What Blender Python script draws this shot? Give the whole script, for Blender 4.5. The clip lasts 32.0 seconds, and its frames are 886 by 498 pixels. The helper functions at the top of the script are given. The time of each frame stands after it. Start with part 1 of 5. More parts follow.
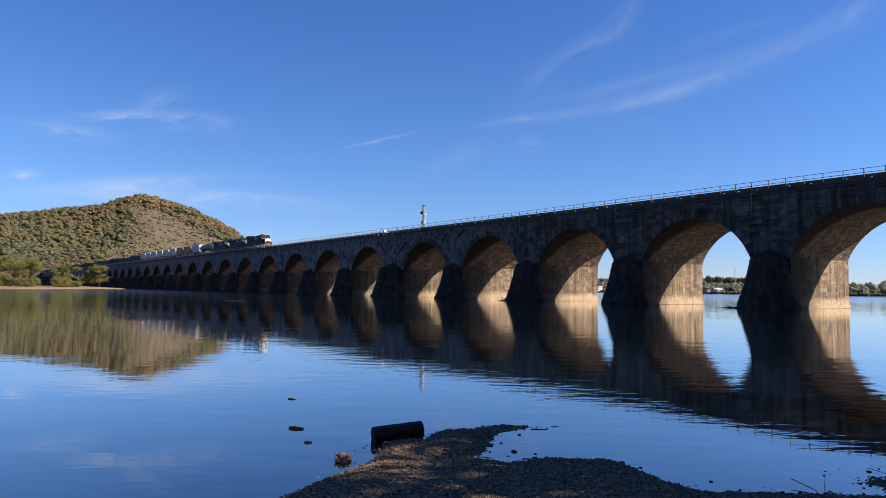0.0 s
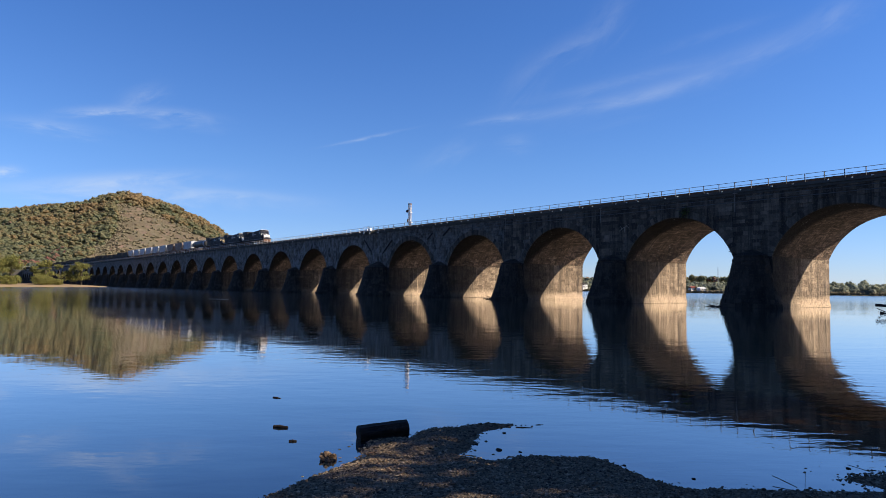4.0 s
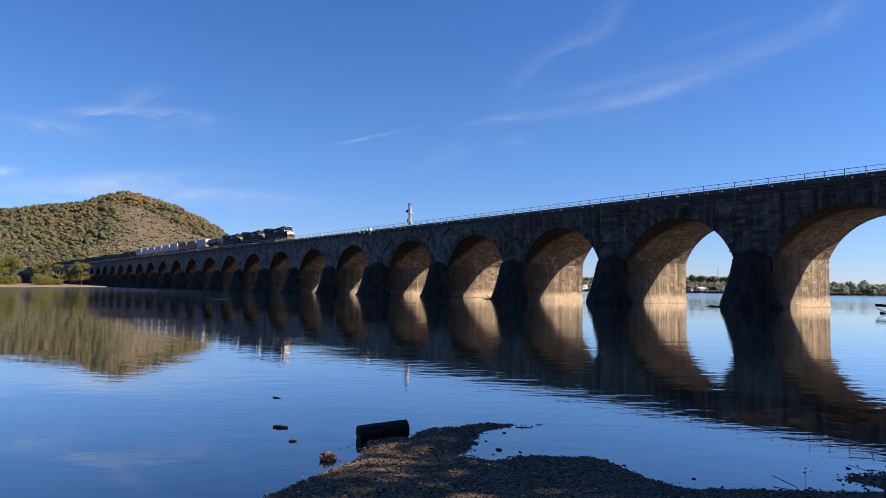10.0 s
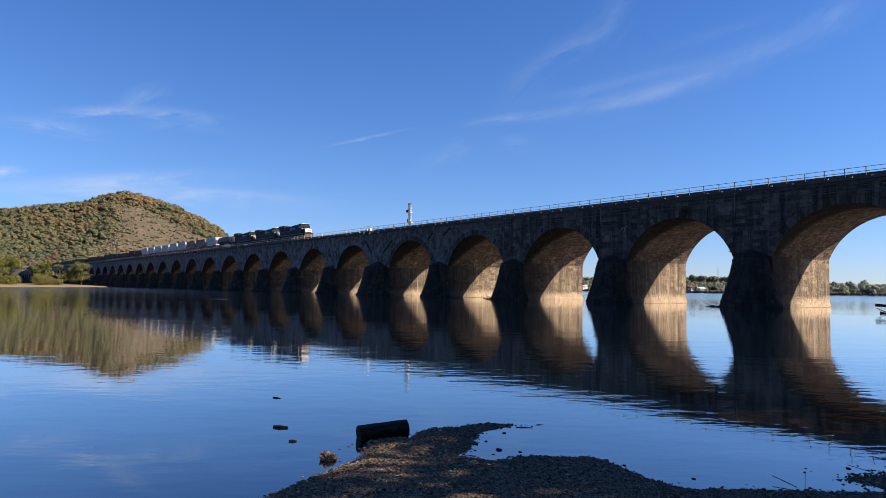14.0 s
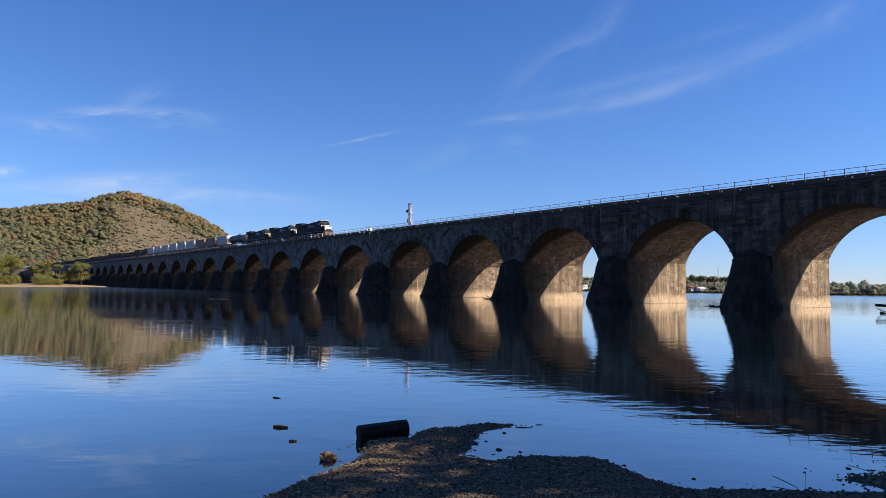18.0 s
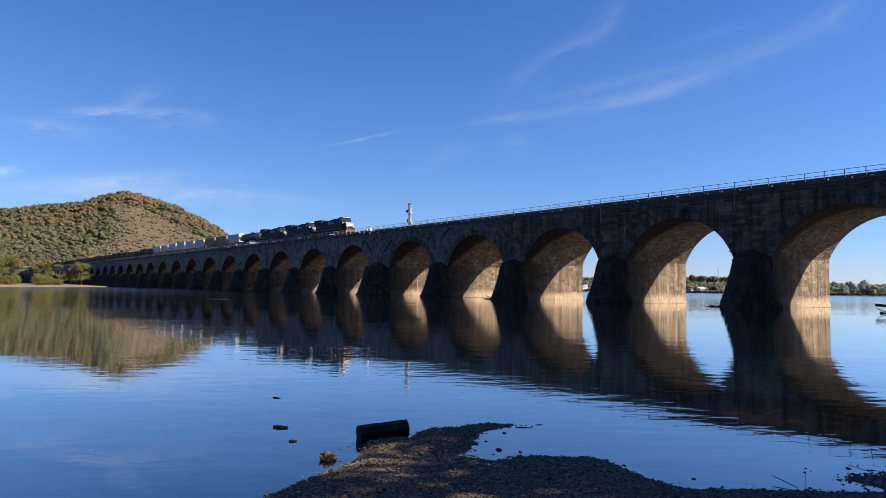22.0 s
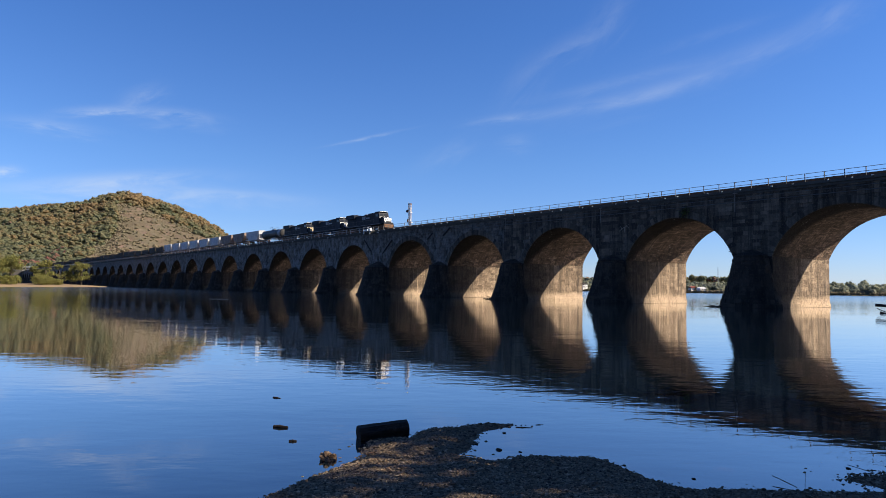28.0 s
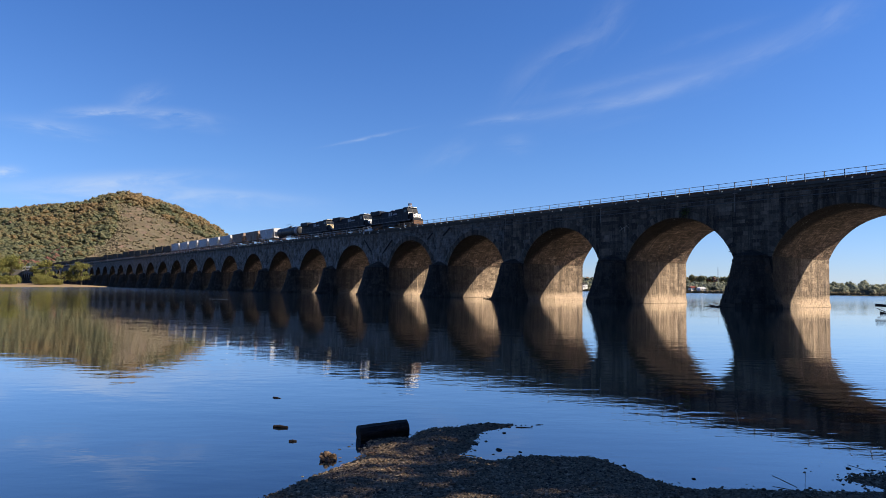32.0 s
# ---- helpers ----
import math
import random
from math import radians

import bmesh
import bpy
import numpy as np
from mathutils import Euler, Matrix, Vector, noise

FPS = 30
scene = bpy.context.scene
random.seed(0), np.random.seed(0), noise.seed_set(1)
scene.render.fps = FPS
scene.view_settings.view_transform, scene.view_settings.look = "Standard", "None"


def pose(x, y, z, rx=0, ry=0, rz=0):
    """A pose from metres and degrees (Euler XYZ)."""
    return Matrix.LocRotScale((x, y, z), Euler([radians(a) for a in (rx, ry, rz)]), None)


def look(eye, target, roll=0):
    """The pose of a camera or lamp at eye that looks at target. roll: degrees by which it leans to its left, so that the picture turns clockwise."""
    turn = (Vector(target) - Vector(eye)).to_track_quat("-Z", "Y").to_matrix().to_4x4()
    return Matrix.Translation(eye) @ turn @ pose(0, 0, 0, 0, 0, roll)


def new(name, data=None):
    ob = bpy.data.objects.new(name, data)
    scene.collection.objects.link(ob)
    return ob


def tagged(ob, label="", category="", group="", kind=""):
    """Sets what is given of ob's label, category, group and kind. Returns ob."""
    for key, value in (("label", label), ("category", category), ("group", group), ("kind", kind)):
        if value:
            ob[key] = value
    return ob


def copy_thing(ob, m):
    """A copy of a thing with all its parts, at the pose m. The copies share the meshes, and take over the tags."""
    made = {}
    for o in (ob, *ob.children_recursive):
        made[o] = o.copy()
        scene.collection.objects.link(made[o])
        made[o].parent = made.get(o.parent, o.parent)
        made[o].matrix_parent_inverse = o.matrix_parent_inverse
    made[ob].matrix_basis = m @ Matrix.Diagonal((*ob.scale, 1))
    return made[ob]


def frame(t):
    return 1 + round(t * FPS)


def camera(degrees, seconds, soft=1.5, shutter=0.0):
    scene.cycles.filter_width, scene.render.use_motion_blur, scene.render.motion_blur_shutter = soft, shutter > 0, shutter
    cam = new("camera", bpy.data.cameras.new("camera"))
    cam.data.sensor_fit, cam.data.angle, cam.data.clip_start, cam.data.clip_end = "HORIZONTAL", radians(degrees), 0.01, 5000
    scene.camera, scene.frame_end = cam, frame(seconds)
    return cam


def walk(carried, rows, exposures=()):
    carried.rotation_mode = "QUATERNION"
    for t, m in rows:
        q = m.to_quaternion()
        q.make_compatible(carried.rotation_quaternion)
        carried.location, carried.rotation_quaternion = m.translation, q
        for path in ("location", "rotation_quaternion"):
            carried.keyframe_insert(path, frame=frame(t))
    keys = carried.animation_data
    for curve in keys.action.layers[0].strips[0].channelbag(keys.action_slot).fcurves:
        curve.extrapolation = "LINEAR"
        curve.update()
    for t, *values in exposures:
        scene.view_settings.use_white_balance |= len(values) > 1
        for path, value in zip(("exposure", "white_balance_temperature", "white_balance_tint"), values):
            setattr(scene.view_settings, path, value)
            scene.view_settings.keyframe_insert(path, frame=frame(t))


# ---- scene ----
# ---- camera ----
EYE = Vector((0.0, 0.0, 2.14))


def view(yaw, pitch, roll):
    y, p = radians(yaw), radians(pitch)
    way = Vector((-math.sin(y) * math.cos(p), math.cos(y) * math.cos(p), math.sin(p)))
    return look(EYE, EYE + way * 100, roll)


YAW, PITCH, ROLL = 53.06, 3.30, 0.81
cam = camera(66.85, 32.0, soft=0.75)
walk(cam, [(0.0, view(YAW + 1.22, PITCH + 0.11, ROLL - 0.10)),
           (0.1, view(YAW + 0.88, PITCH + 0.08, ROLL - 0.07)),
           (0.2, view(YAW + 0.55, PITCH + 0.05, ROLL - 0.04)),
           (0.3, view(YAW + 0.36, PITCH + 0.03, ROLL - 0.02)),
           (0.4, view(YAW + 0.18, PITCH + 0.01, ROLL)),
           (0.5, view(YAW + 0.02, PITCH, ROLL)),
           (0.7, view(YAW - 0.06, PITCH, ROLL)),
           (1.0, view(YAW - 0.06, PITCH, ROLL)),
           (1.5, view(YAW, PITCH, ROLL)),
           (2.5, view(YAW, PITCH, ROLL)),
           (32.0, view(YAW, PITCH, ROLL))])

# ---- sky, sun, exposure ----
SUN_WAY = Vector((1.0, 1.07, 1.10)).normalized()      # towards the sun
SUN_EL = math.asin(SUN_WAY.z)
SUN_ROT = math.atan2(SUN_WAY.x, SUN_WAY.y)
scene.view_settings.exposure = 1.45

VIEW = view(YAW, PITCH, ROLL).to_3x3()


def make_world():
    w = bpy.data.worlds.new("sky")
    scene.world = w
    w.use_nodes = True
    nt = w.node_tree
    nt.nodes.clear()
    N, L = nt.nodes.new, nt.links.new
    out, bg, sky = N("ShaderNodeOutputWorld"), N("ShaderNodeBackground"), N("ShaderNodeTexSky")
    sky.sky_type, sky.sun_disc = "NISHITA", False
    sky.sun_elevation, sky.sun_rotation = SUN_EL, SUN_ROT
    sky.air_density, sky.dust_density, sky.ozone_density = 1.0, 0.0, 4.0
    bg.inputs["Strength"].default_value = 0.10
    co = N("ShaderNodeTexCoord")

    def m(op, a, b=None, c=None):
        n = N("ShaderNodeMath")
        n.operation = op
        for k, v in enumerate((a, b, c)):
            if v is None:
                continue
            if isinstance(v, (int, float)):
                n.inputs[k].default_value = v
            else:
                L(v, n.inputs[k])
        return n.outputs[0]

    def dot(axis):
        n = N("ShaderNodeVectorMath")
        n.operation = "DOT_PRODUCT"
        L(co.outputs["Generated"], n.inputs[0])
        n.inputs[1].default_value = axis
        return n.outputs["Value"]

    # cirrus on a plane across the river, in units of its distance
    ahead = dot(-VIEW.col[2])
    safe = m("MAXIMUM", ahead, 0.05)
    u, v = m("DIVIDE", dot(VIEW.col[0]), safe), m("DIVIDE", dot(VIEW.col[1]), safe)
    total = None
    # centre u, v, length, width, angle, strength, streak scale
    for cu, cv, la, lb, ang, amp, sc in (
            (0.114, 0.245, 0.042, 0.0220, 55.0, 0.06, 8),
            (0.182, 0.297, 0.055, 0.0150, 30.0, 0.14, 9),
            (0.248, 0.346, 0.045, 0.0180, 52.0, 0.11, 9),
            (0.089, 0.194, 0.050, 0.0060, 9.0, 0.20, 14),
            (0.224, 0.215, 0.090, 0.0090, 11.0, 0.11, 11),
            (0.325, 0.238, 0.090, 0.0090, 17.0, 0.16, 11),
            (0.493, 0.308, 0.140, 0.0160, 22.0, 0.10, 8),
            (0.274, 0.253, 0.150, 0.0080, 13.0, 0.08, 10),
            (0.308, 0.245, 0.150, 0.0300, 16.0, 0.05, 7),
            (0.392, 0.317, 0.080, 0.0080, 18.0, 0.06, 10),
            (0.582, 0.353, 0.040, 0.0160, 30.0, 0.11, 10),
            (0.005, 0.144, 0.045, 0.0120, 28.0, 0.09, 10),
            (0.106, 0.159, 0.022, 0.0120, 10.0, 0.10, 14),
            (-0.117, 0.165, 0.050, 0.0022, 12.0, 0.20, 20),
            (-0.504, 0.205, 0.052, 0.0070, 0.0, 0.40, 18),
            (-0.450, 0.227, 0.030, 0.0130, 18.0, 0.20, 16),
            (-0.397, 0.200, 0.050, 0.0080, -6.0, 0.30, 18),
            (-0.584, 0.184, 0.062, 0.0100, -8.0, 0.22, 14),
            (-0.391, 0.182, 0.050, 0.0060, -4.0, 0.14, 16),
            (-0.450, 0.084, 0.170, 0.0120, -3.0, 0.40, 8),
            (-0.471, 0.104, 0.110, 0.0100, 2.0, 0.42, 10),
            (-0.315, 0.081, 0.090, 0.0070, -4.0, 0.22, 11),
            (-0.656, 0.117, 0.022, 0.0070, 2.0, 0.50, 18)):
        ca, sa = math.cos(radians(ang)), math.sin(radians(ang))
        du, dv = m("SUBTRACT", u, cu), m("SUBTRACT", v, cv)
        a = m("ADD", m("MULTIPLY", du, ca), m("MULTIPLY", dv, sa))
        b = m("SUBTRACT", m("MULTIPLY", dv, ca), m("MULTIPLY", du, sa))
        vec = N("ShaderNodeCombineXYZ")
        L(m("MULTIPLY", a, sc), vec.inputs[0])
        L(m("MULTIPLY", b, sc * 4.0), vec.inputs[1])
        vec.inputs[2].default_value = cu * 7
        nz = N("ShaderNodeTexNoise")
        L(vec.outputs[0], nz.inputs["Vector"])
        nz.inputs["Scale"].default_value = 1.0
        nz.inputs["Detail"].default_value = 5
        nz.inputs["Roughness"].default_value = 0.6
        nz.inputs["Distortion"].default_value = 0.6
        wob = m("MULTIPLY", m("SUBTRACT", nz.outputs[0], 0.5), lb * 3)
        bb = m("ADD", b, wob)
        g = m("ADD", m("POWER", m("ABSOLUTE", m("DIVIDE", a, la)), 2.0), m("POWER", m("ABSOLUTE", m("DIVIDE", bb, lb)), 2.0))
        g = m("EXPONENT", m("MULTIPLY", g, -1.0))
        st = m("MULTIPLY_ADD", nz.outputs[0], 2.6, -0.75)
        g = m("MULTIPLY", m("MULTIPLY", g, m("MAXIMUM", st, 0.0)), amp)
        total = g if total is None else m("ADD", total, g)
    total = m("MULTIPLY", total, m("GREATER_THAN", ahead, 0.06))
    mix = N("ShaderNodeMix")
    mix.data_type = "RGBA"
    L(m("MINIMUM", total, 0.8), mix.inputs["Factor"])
    tint = N("ShaderNodeMix")
    tint.data_type, tint.blend_type = "RGBA", "MULTIPLY"
    tint.inputs["Factor"].default_value = 1.0
    L(sky.outputs[0], tint.inputs["A"])
    # paler towards the horizon, deeper blue higher up
    haze = N("ShaderNodeValToRGB")
    els = haze.color_ramp.elements
    els[0].position, els[0].color = 0.02, (0.3001, 0.3545, 0.5372, 1)
    els[1].position, els[1].color = 0.37, (0.2218, 0.3545, 0.5612, 1)
    mid = els.new(0.18)
    mid.color = (0.2653, 0.3676, 0.5372, 1)
    L(dot((0, 0, 1)), haze.inputs[0])
    L(haze.outputs[0], tint.inputs["B"])
    L(tint.outputs["Result"], mix.inputs["A"])
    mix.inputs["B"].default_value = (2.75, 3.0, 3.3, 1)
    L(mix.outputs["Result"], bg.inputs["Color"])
    L(bg.outputs[0], out.inputs[0])


make_world()
sun = new("sun", bpy.data.lights.new("sun", "SUN"))
sun.data.energy, sun.data.angle, sun.data.color = 5.0, radians(0.53), (1.0, 0.85, 0.66)
sun.matrix_world = look(SUN_WAY * 300, (0, 0, 0))


# ---- materials ----
class Mat:
    """A node material with short ways to add nodes."""

    def __init__(self, name, rough=0.8, metal=0.0, spec=0.5):
        self.mat = bpy.data.materials.new(name)
        self.mat.use_nodes = True
        self.nt = self.mat.node_tree
        self.bsdf = self.nt.nodes["Principled BSDF"]
        self.bsdf.inputs["Roughness"].default_value = rough
        self.bsdf.inputs["Metallic"].default_value = metal
        self.bsdf.inputs["Specular IOR Level"].default_value = spec
        self.co = self.node("ShaderNodeTexCoord")

    def node(self, kind):
        return self.nt.nodes.new(kind)

    def link(self, a, b):
        self.nt.links.new(a, b)

    def math(self, op, a, b=0.0, clamp=False):
        n = self.node("ShaderNodeMath")
        n.operation, n.use_clamp = op, clamp
        for k, v in enumerate((a, b)):
            if isinstance(v, (int, float)):
                n.inputs[k].default_value = v
            else:
                self.link(v, n.inputs[k])
        return n.outputs[0]

    def stretch(self, scale, source=None):
        n = self.node("ShaderNodeMapping")
        n.inputs["Scale"].default_value = scale
        self.link(source or self.co.outputs["Object"], n.inputs["Vector"])
        return n.outputs[0]

    def noise(self, scale, detail=5, rough=0.6, vector=None, distortion=0.0):
        n = self.node("ShaderNodeTexNoise")
        n.inputs["Scale"].default_value, n.inputs["Detail"].default_value = scale, detail
        n.inputs["Roughness"].default_value, n.inputs["Distortion"].default_value = rough, distortion
        self.link(vector or self.co.outputs["Object"], n.inputs["Vector"])
        return n.outputs[0]

    def ramp(self, fac, *stops):
        n = self.node("ShaderNodeValToRGB")
        els = n.color_ramp.elements
        while len(els) < len(stops):
            els.new(0.5)
        for e, (p, c) in zip(els, stops):
            e.position = p
            e.color = (*c, 1) if isinstance(c, tuple) else (c, c, c, 1)
        self.link(fac, n.inputs[0])
        return n.outputs[0]

    def mix(self, fac, a, b, blend="MIX"):
        n = self.node("ShaderNodeMix")
        n.data_type, n.blend_type = "RGBA", blend
        for s, v in (("Factor", fac), ("A", a), ("B", b)):
            if isinstance(v, (int, float)):
                n.inputs[s].default_value = v
            elif isinstance(v, tuple):
                n.inputs[s].default_value = (*v, 1)
            else:
                self.link(v, n.inputs[s])
        return n.outputs["Result"]

    def color(self, v):
        if isinstance(v, tuple):
            self.bsdf.inputs["Base Color"].default_value = (*v, 1)
        else:
            self.link(v, self.bsdf.inputs["Base Color"])
        return self

    def bump(self, height, strength=0.4, distance=0.02):
        n = self.node("ShaderNodeBump")
        n.inputs["Strength"].default_value, n.inputs["Distance"].default_value = strength, distance
        self.link(height, n.inputs["Height"])
        self.link(n.outputs[0], self.bsdf.inputs["Normal"])
        return self


def stone_material(name, light, mid, dark, stain, uv=False, pieces=False, specks=False, washed=False, mouth_shade=False, lime_haze=False):
    """Coursed sandstone, weathered, with dark run-off streaks."""
    k = Mat(name, rough=0.9, spec=0.15 if uv else 0.25)
    g = k.node("ShaderNodeNewGeometry")
    pos = g.outputs["Position"]
    sep = k.node("ShaderNodeSeparateXYZ")
    k.link(k.co.outputs["UV"] if uv else pos, sep.inputs[0])
    if uv:
        along, up = sep.outputs[0], sep.outputs[1]
    else:
        along, up = k.math("ADD", sep.outputs[0], sep.outputs[1]), sep.outputs[2]
    fine = k.noise(2.6, 8, 0.7, pos)
    if pieces:
        info = k.node("ShaderNodeObjectInfo")
        tone = k.ramp(info.outputs["Random"], (0.0, dark), (0.5, mid), (1.0, light))
        h = k.math("MULTIPLY", fine, 0.8)
    else:
        vec = k.node("ShaderNodeCombineXYZ")
        k.link(along, vec.inputs[0])
        k.link(up, vec.inputs[1])
        br = k.node("ShaderNodeTexBrick")
        k.link(vec.outputs[0], br.inputs["Vector"])
        br.offset, br.squash = 0.5, 1.0
        for s, v in (("Scale", 1.0), ("Mortar Size", 0.018), ("Mortar Smooth", 0.3), ("Brick Width", 1.05 if uv else 1.35), ("Row Height", 0.40 if uv else 0.58), ("Bias", 0.0)):
            br.inputs[s].default_value = v
        br.inputs["Color1"].default_value = (0, 0, 0, 1)
        br.inputs["Color2"].default_value = (1, 1, 1, 1)
        br.inputs["Mortar"].default_value = (0.3, 0.3, 0.3, 1)
        tone = k.ramp(br.outputs["Color"], (0.0, dark), (0.5, mid), (1.0, light))
        h = k.math("ADD", k.math("MULTIPLY", br.outputs["Fac"], -0.6), k.math("MULTIPLY", fine, 0.8))
        h = k.math("ADD", h, k.math("MULTIPLY", br.outputs["Color"], 0.4))
    grime = k.noise(0.22, 6, 0.65, pos)
    tone = k.mix(k.ramp(grime, (0.42, 0.0), (0.62, 0.85) if uv else (0.72, 0.75)), tone, stain)
    if not uv:
        streak = k.noise(1.0, 5, 0.65, k.stretch((1.0, 1.0, 0.05), pos))
        tone = k.mix(k.ramp(streak, (0.46, 0.0), (0.61, 0.7 if washed else 0.9)), tone, stain)
        lime = k.noise(1.0, 5, 0.65, k.stretch((1.7, 1.7, 0.09), pos))
        tone = k.mix(k.ramp(lime, (0.54, 0.0), (0.68, 0.55)), tone, light)
        if lime_haze:
            # pale lime blooms; distance haze painted as more bloom towards the far end
            bloom = k.math("ADD", k.noise(0.9, 7, 0.75, k.stretch((1.0, 1.0, 0.7), pos)), k.math("MULTIPLY", k.noise(1.9, 5, 0.7, pos), 0.35))
            along_x = k.math("MULTIPLY", k.math("ADD", sep.outputs[0], 55.0), -1.0 / 110.0, True)
            amount = k.math("MULTIPLY", k.ramp(bloom, (0.58, 0.0), (0.78, 0.9)), along_x)
            tone = k.mix(amount, tone, (0.30, 0.29, 0.275))
    else:
        streak = k.noise(1.0, 5, 0.6, k.stretch((2.6, 0.22, 1.0), k.co.outputs["UV"]))
        tone = k.mix(k.ramp(streak, (0.46, 0.0), (0.60, 0.85)), tone, stain)
        # pale lime along the courses
        course = k.noise(1.0, 4, 0.65, k.stretch((0.5, 3.4, 1.0), k.co.outputs["UV"]))
        tone = k.mix(k.ramp(course, (0.54, 0.0), (0.64, 0.65)), tone, light)
    tone = k.mix(k.ramp(fine, (0.3, 0.5), (0.7, 0.0)), tone, stain)
    # lichen flecks and chipped arrises
    tone = k.mix(k.ramp(k.noise(3.4, 7, 0.75, pos), (0.54, 0.0), (0.70, 0.65)), tone, light)
    if washed:
        # pale run-off from the springing and a washed band at the waterline
        run = k.noise(1.0, 5, 0.6, k.stretch((2.4, 2.4, 0.07), pos))
        tone = k.mix(k.ramp(run, (0.55, 0.0), (0.68, 0.40)), tone, (0.50, 0.40, 0.30))
        seep = k.noise(1.0, 5, 0.6, k.stretch((1.5, 1.5, 0.06), pos))
        tone = k.mix(k.ramp(seep, (0.58, 0.0), (0.72, 0.5)), tone, stain)
        lap = k.math("ADD", up, k.math("MULTIPLY", k.noise(0.7, 4, 0.6, pos), -1.6))
        tone = k.mix(k.ramp(lap, (0.0, 0.85), (1.0, 0.0)), tone, (0.50, 0.385, 0.275))
    if not pieces:
        tone = k.mix(k.math("MULTIPLY", br.outputs["Fac"], 0.8 if uv else 0.5), tone, stain)
    if mouth_shade:
        # shade inside the arch mouths put into the stone colour, with blotchy edges
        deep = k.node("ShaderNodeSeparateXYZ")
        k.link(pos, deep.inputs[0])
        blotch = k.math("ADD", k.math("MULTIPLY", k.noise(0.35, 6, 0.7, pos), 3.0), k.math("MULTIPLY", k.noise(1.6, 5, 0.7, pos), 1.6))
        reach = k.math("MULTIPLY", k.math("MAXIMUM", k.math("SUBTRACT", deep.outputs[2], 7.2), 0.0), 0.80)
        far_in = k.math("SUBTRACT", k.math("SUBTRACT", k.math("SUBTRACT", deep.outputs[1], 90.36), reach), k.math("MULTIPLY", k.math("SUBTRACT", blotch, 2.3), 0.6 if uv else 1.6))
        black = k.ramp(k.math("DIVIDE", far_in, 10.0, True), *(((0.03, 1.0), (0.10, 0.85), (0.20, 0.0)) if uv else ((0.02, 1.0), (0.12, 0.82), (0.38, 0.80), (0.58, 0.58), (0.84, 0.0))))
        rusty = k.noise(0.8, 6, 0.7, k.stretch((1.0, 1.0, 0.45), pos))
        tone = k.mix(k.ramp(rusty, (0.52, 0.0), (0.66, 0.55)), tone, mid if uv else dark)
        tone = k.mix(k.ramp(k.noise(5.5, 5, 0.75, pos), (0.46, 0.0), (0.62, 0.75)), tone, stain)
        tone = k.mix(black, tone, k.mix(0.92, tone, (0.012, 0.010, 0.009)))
    if uv and specks:
        vor = k.node("ShaderNodeTexVoronoi")
        vor.inputs["Scale"].default_value = 2.2
        k.link(k.co.outputs["UV"], vor.inputs["Vector"])
        dots = k.ramp(vor.outputs["Distance"], (0.10, 1.0), (0.16, 0.0))
        where = k.ramp(k.noise(0.16, 3, 0.5, pos), (0.52, 0.0), (0.60, 0.8))
        tone = k.mix(k.math("MULTIPLY", dots, where), tone, (0.42, 0.40, 0.37))
    k.color(tone)
    k.bump(h, 1.0, 0.2 if uv else 0.14)
    return k.mat


def plain(name, col, rough=0.6, metal=0.0, vary=0.35, scale=3.0, spec=0.22):
    k = Mat(name, rough, metal, spec)
    n = k.noise(scale, 6, 0.65)
    dark = tuple(c * (1 - vary) for c in col)
    k.color(k.mix(k.ramp(n, (0.3, 0.0), (0.7, 1.0)), dark, col))
    k.bump(n, 0.15, 0.02)
    return k.mat


def leaf_material(name, *cols, thin=False, each=0.0, climb=0.0):
    """Foliage whose tone changes from clump to clump."""
    k = Mat(name, rough=0.7, spec=0.2)
    g = k.node("ShaderNodeNewGeometry")
    stops = [(i / max(1, len(cols) - 1), c) for i, c in enumerate(cols)]
    patch = k.noise(0.012, 3, 0.6, g.outputs["Position"])
    if climb:
        # autumn comes first to the heights
        rise = k.node("ShaderNodeSeparateXYZ")
        k.link(g.outputs["Position"], rise.inputs[0])
        patch = k.math("ADD", patch, k.math("MULTIPLY", k.math("SUBTRACT", rise.outputs[2], 85.0), climb))
    cell = k.node("ShaderNodeTexVoronoi")
    cell.inputs["Scale"].default_value = each
    k.link(g.outputs["Position"], cell.inputs["Vector"])
    one = k.math("ADD", k.math("MULTIPLY", cell.outputs["Color"], 0.92), k.math("MULTIPLY", g.outputs["Random Per Island"], 0.08)) if each else g.outputs["Random Per Island"]
    pick = k.math("ADD", k.math("MULTIPLY", one, 0.50), k.math("MULTIPLY", k.math("SUBTRACT", patch, 0.365), 1.8), True)
    c = k.ramp(pick, *stops)
    n = k.noise(0.6, 6, 0.7)
    if not thin:
        c = k.mix(k.ramp(n, (0.3, 0.30), (0.60, 0.0)), c, (0.05, 0.055, 0.022))
    k.color(c)
    if not thin:
        k.bump(k.noise(1.3, 6, 0.7), 0.9, 0.8)
    if thin:
        tr, mx = k.node("ShaderNodeBsdfTranslucent"), k.node("ShaderNodeMixShader")
        k.link(c, tr.inputs["Color"])
        mx.inputs[0].default_value = 0.52
        k.link(k.bsdf.outputs[0], mx.inputs[1])
        k.link(tr.outputs[0], mx.inputs[2])
        k.link(mx.outputs[0], k.nt.nodes["Material Output"].inputs["Surface"])
    return k.mat


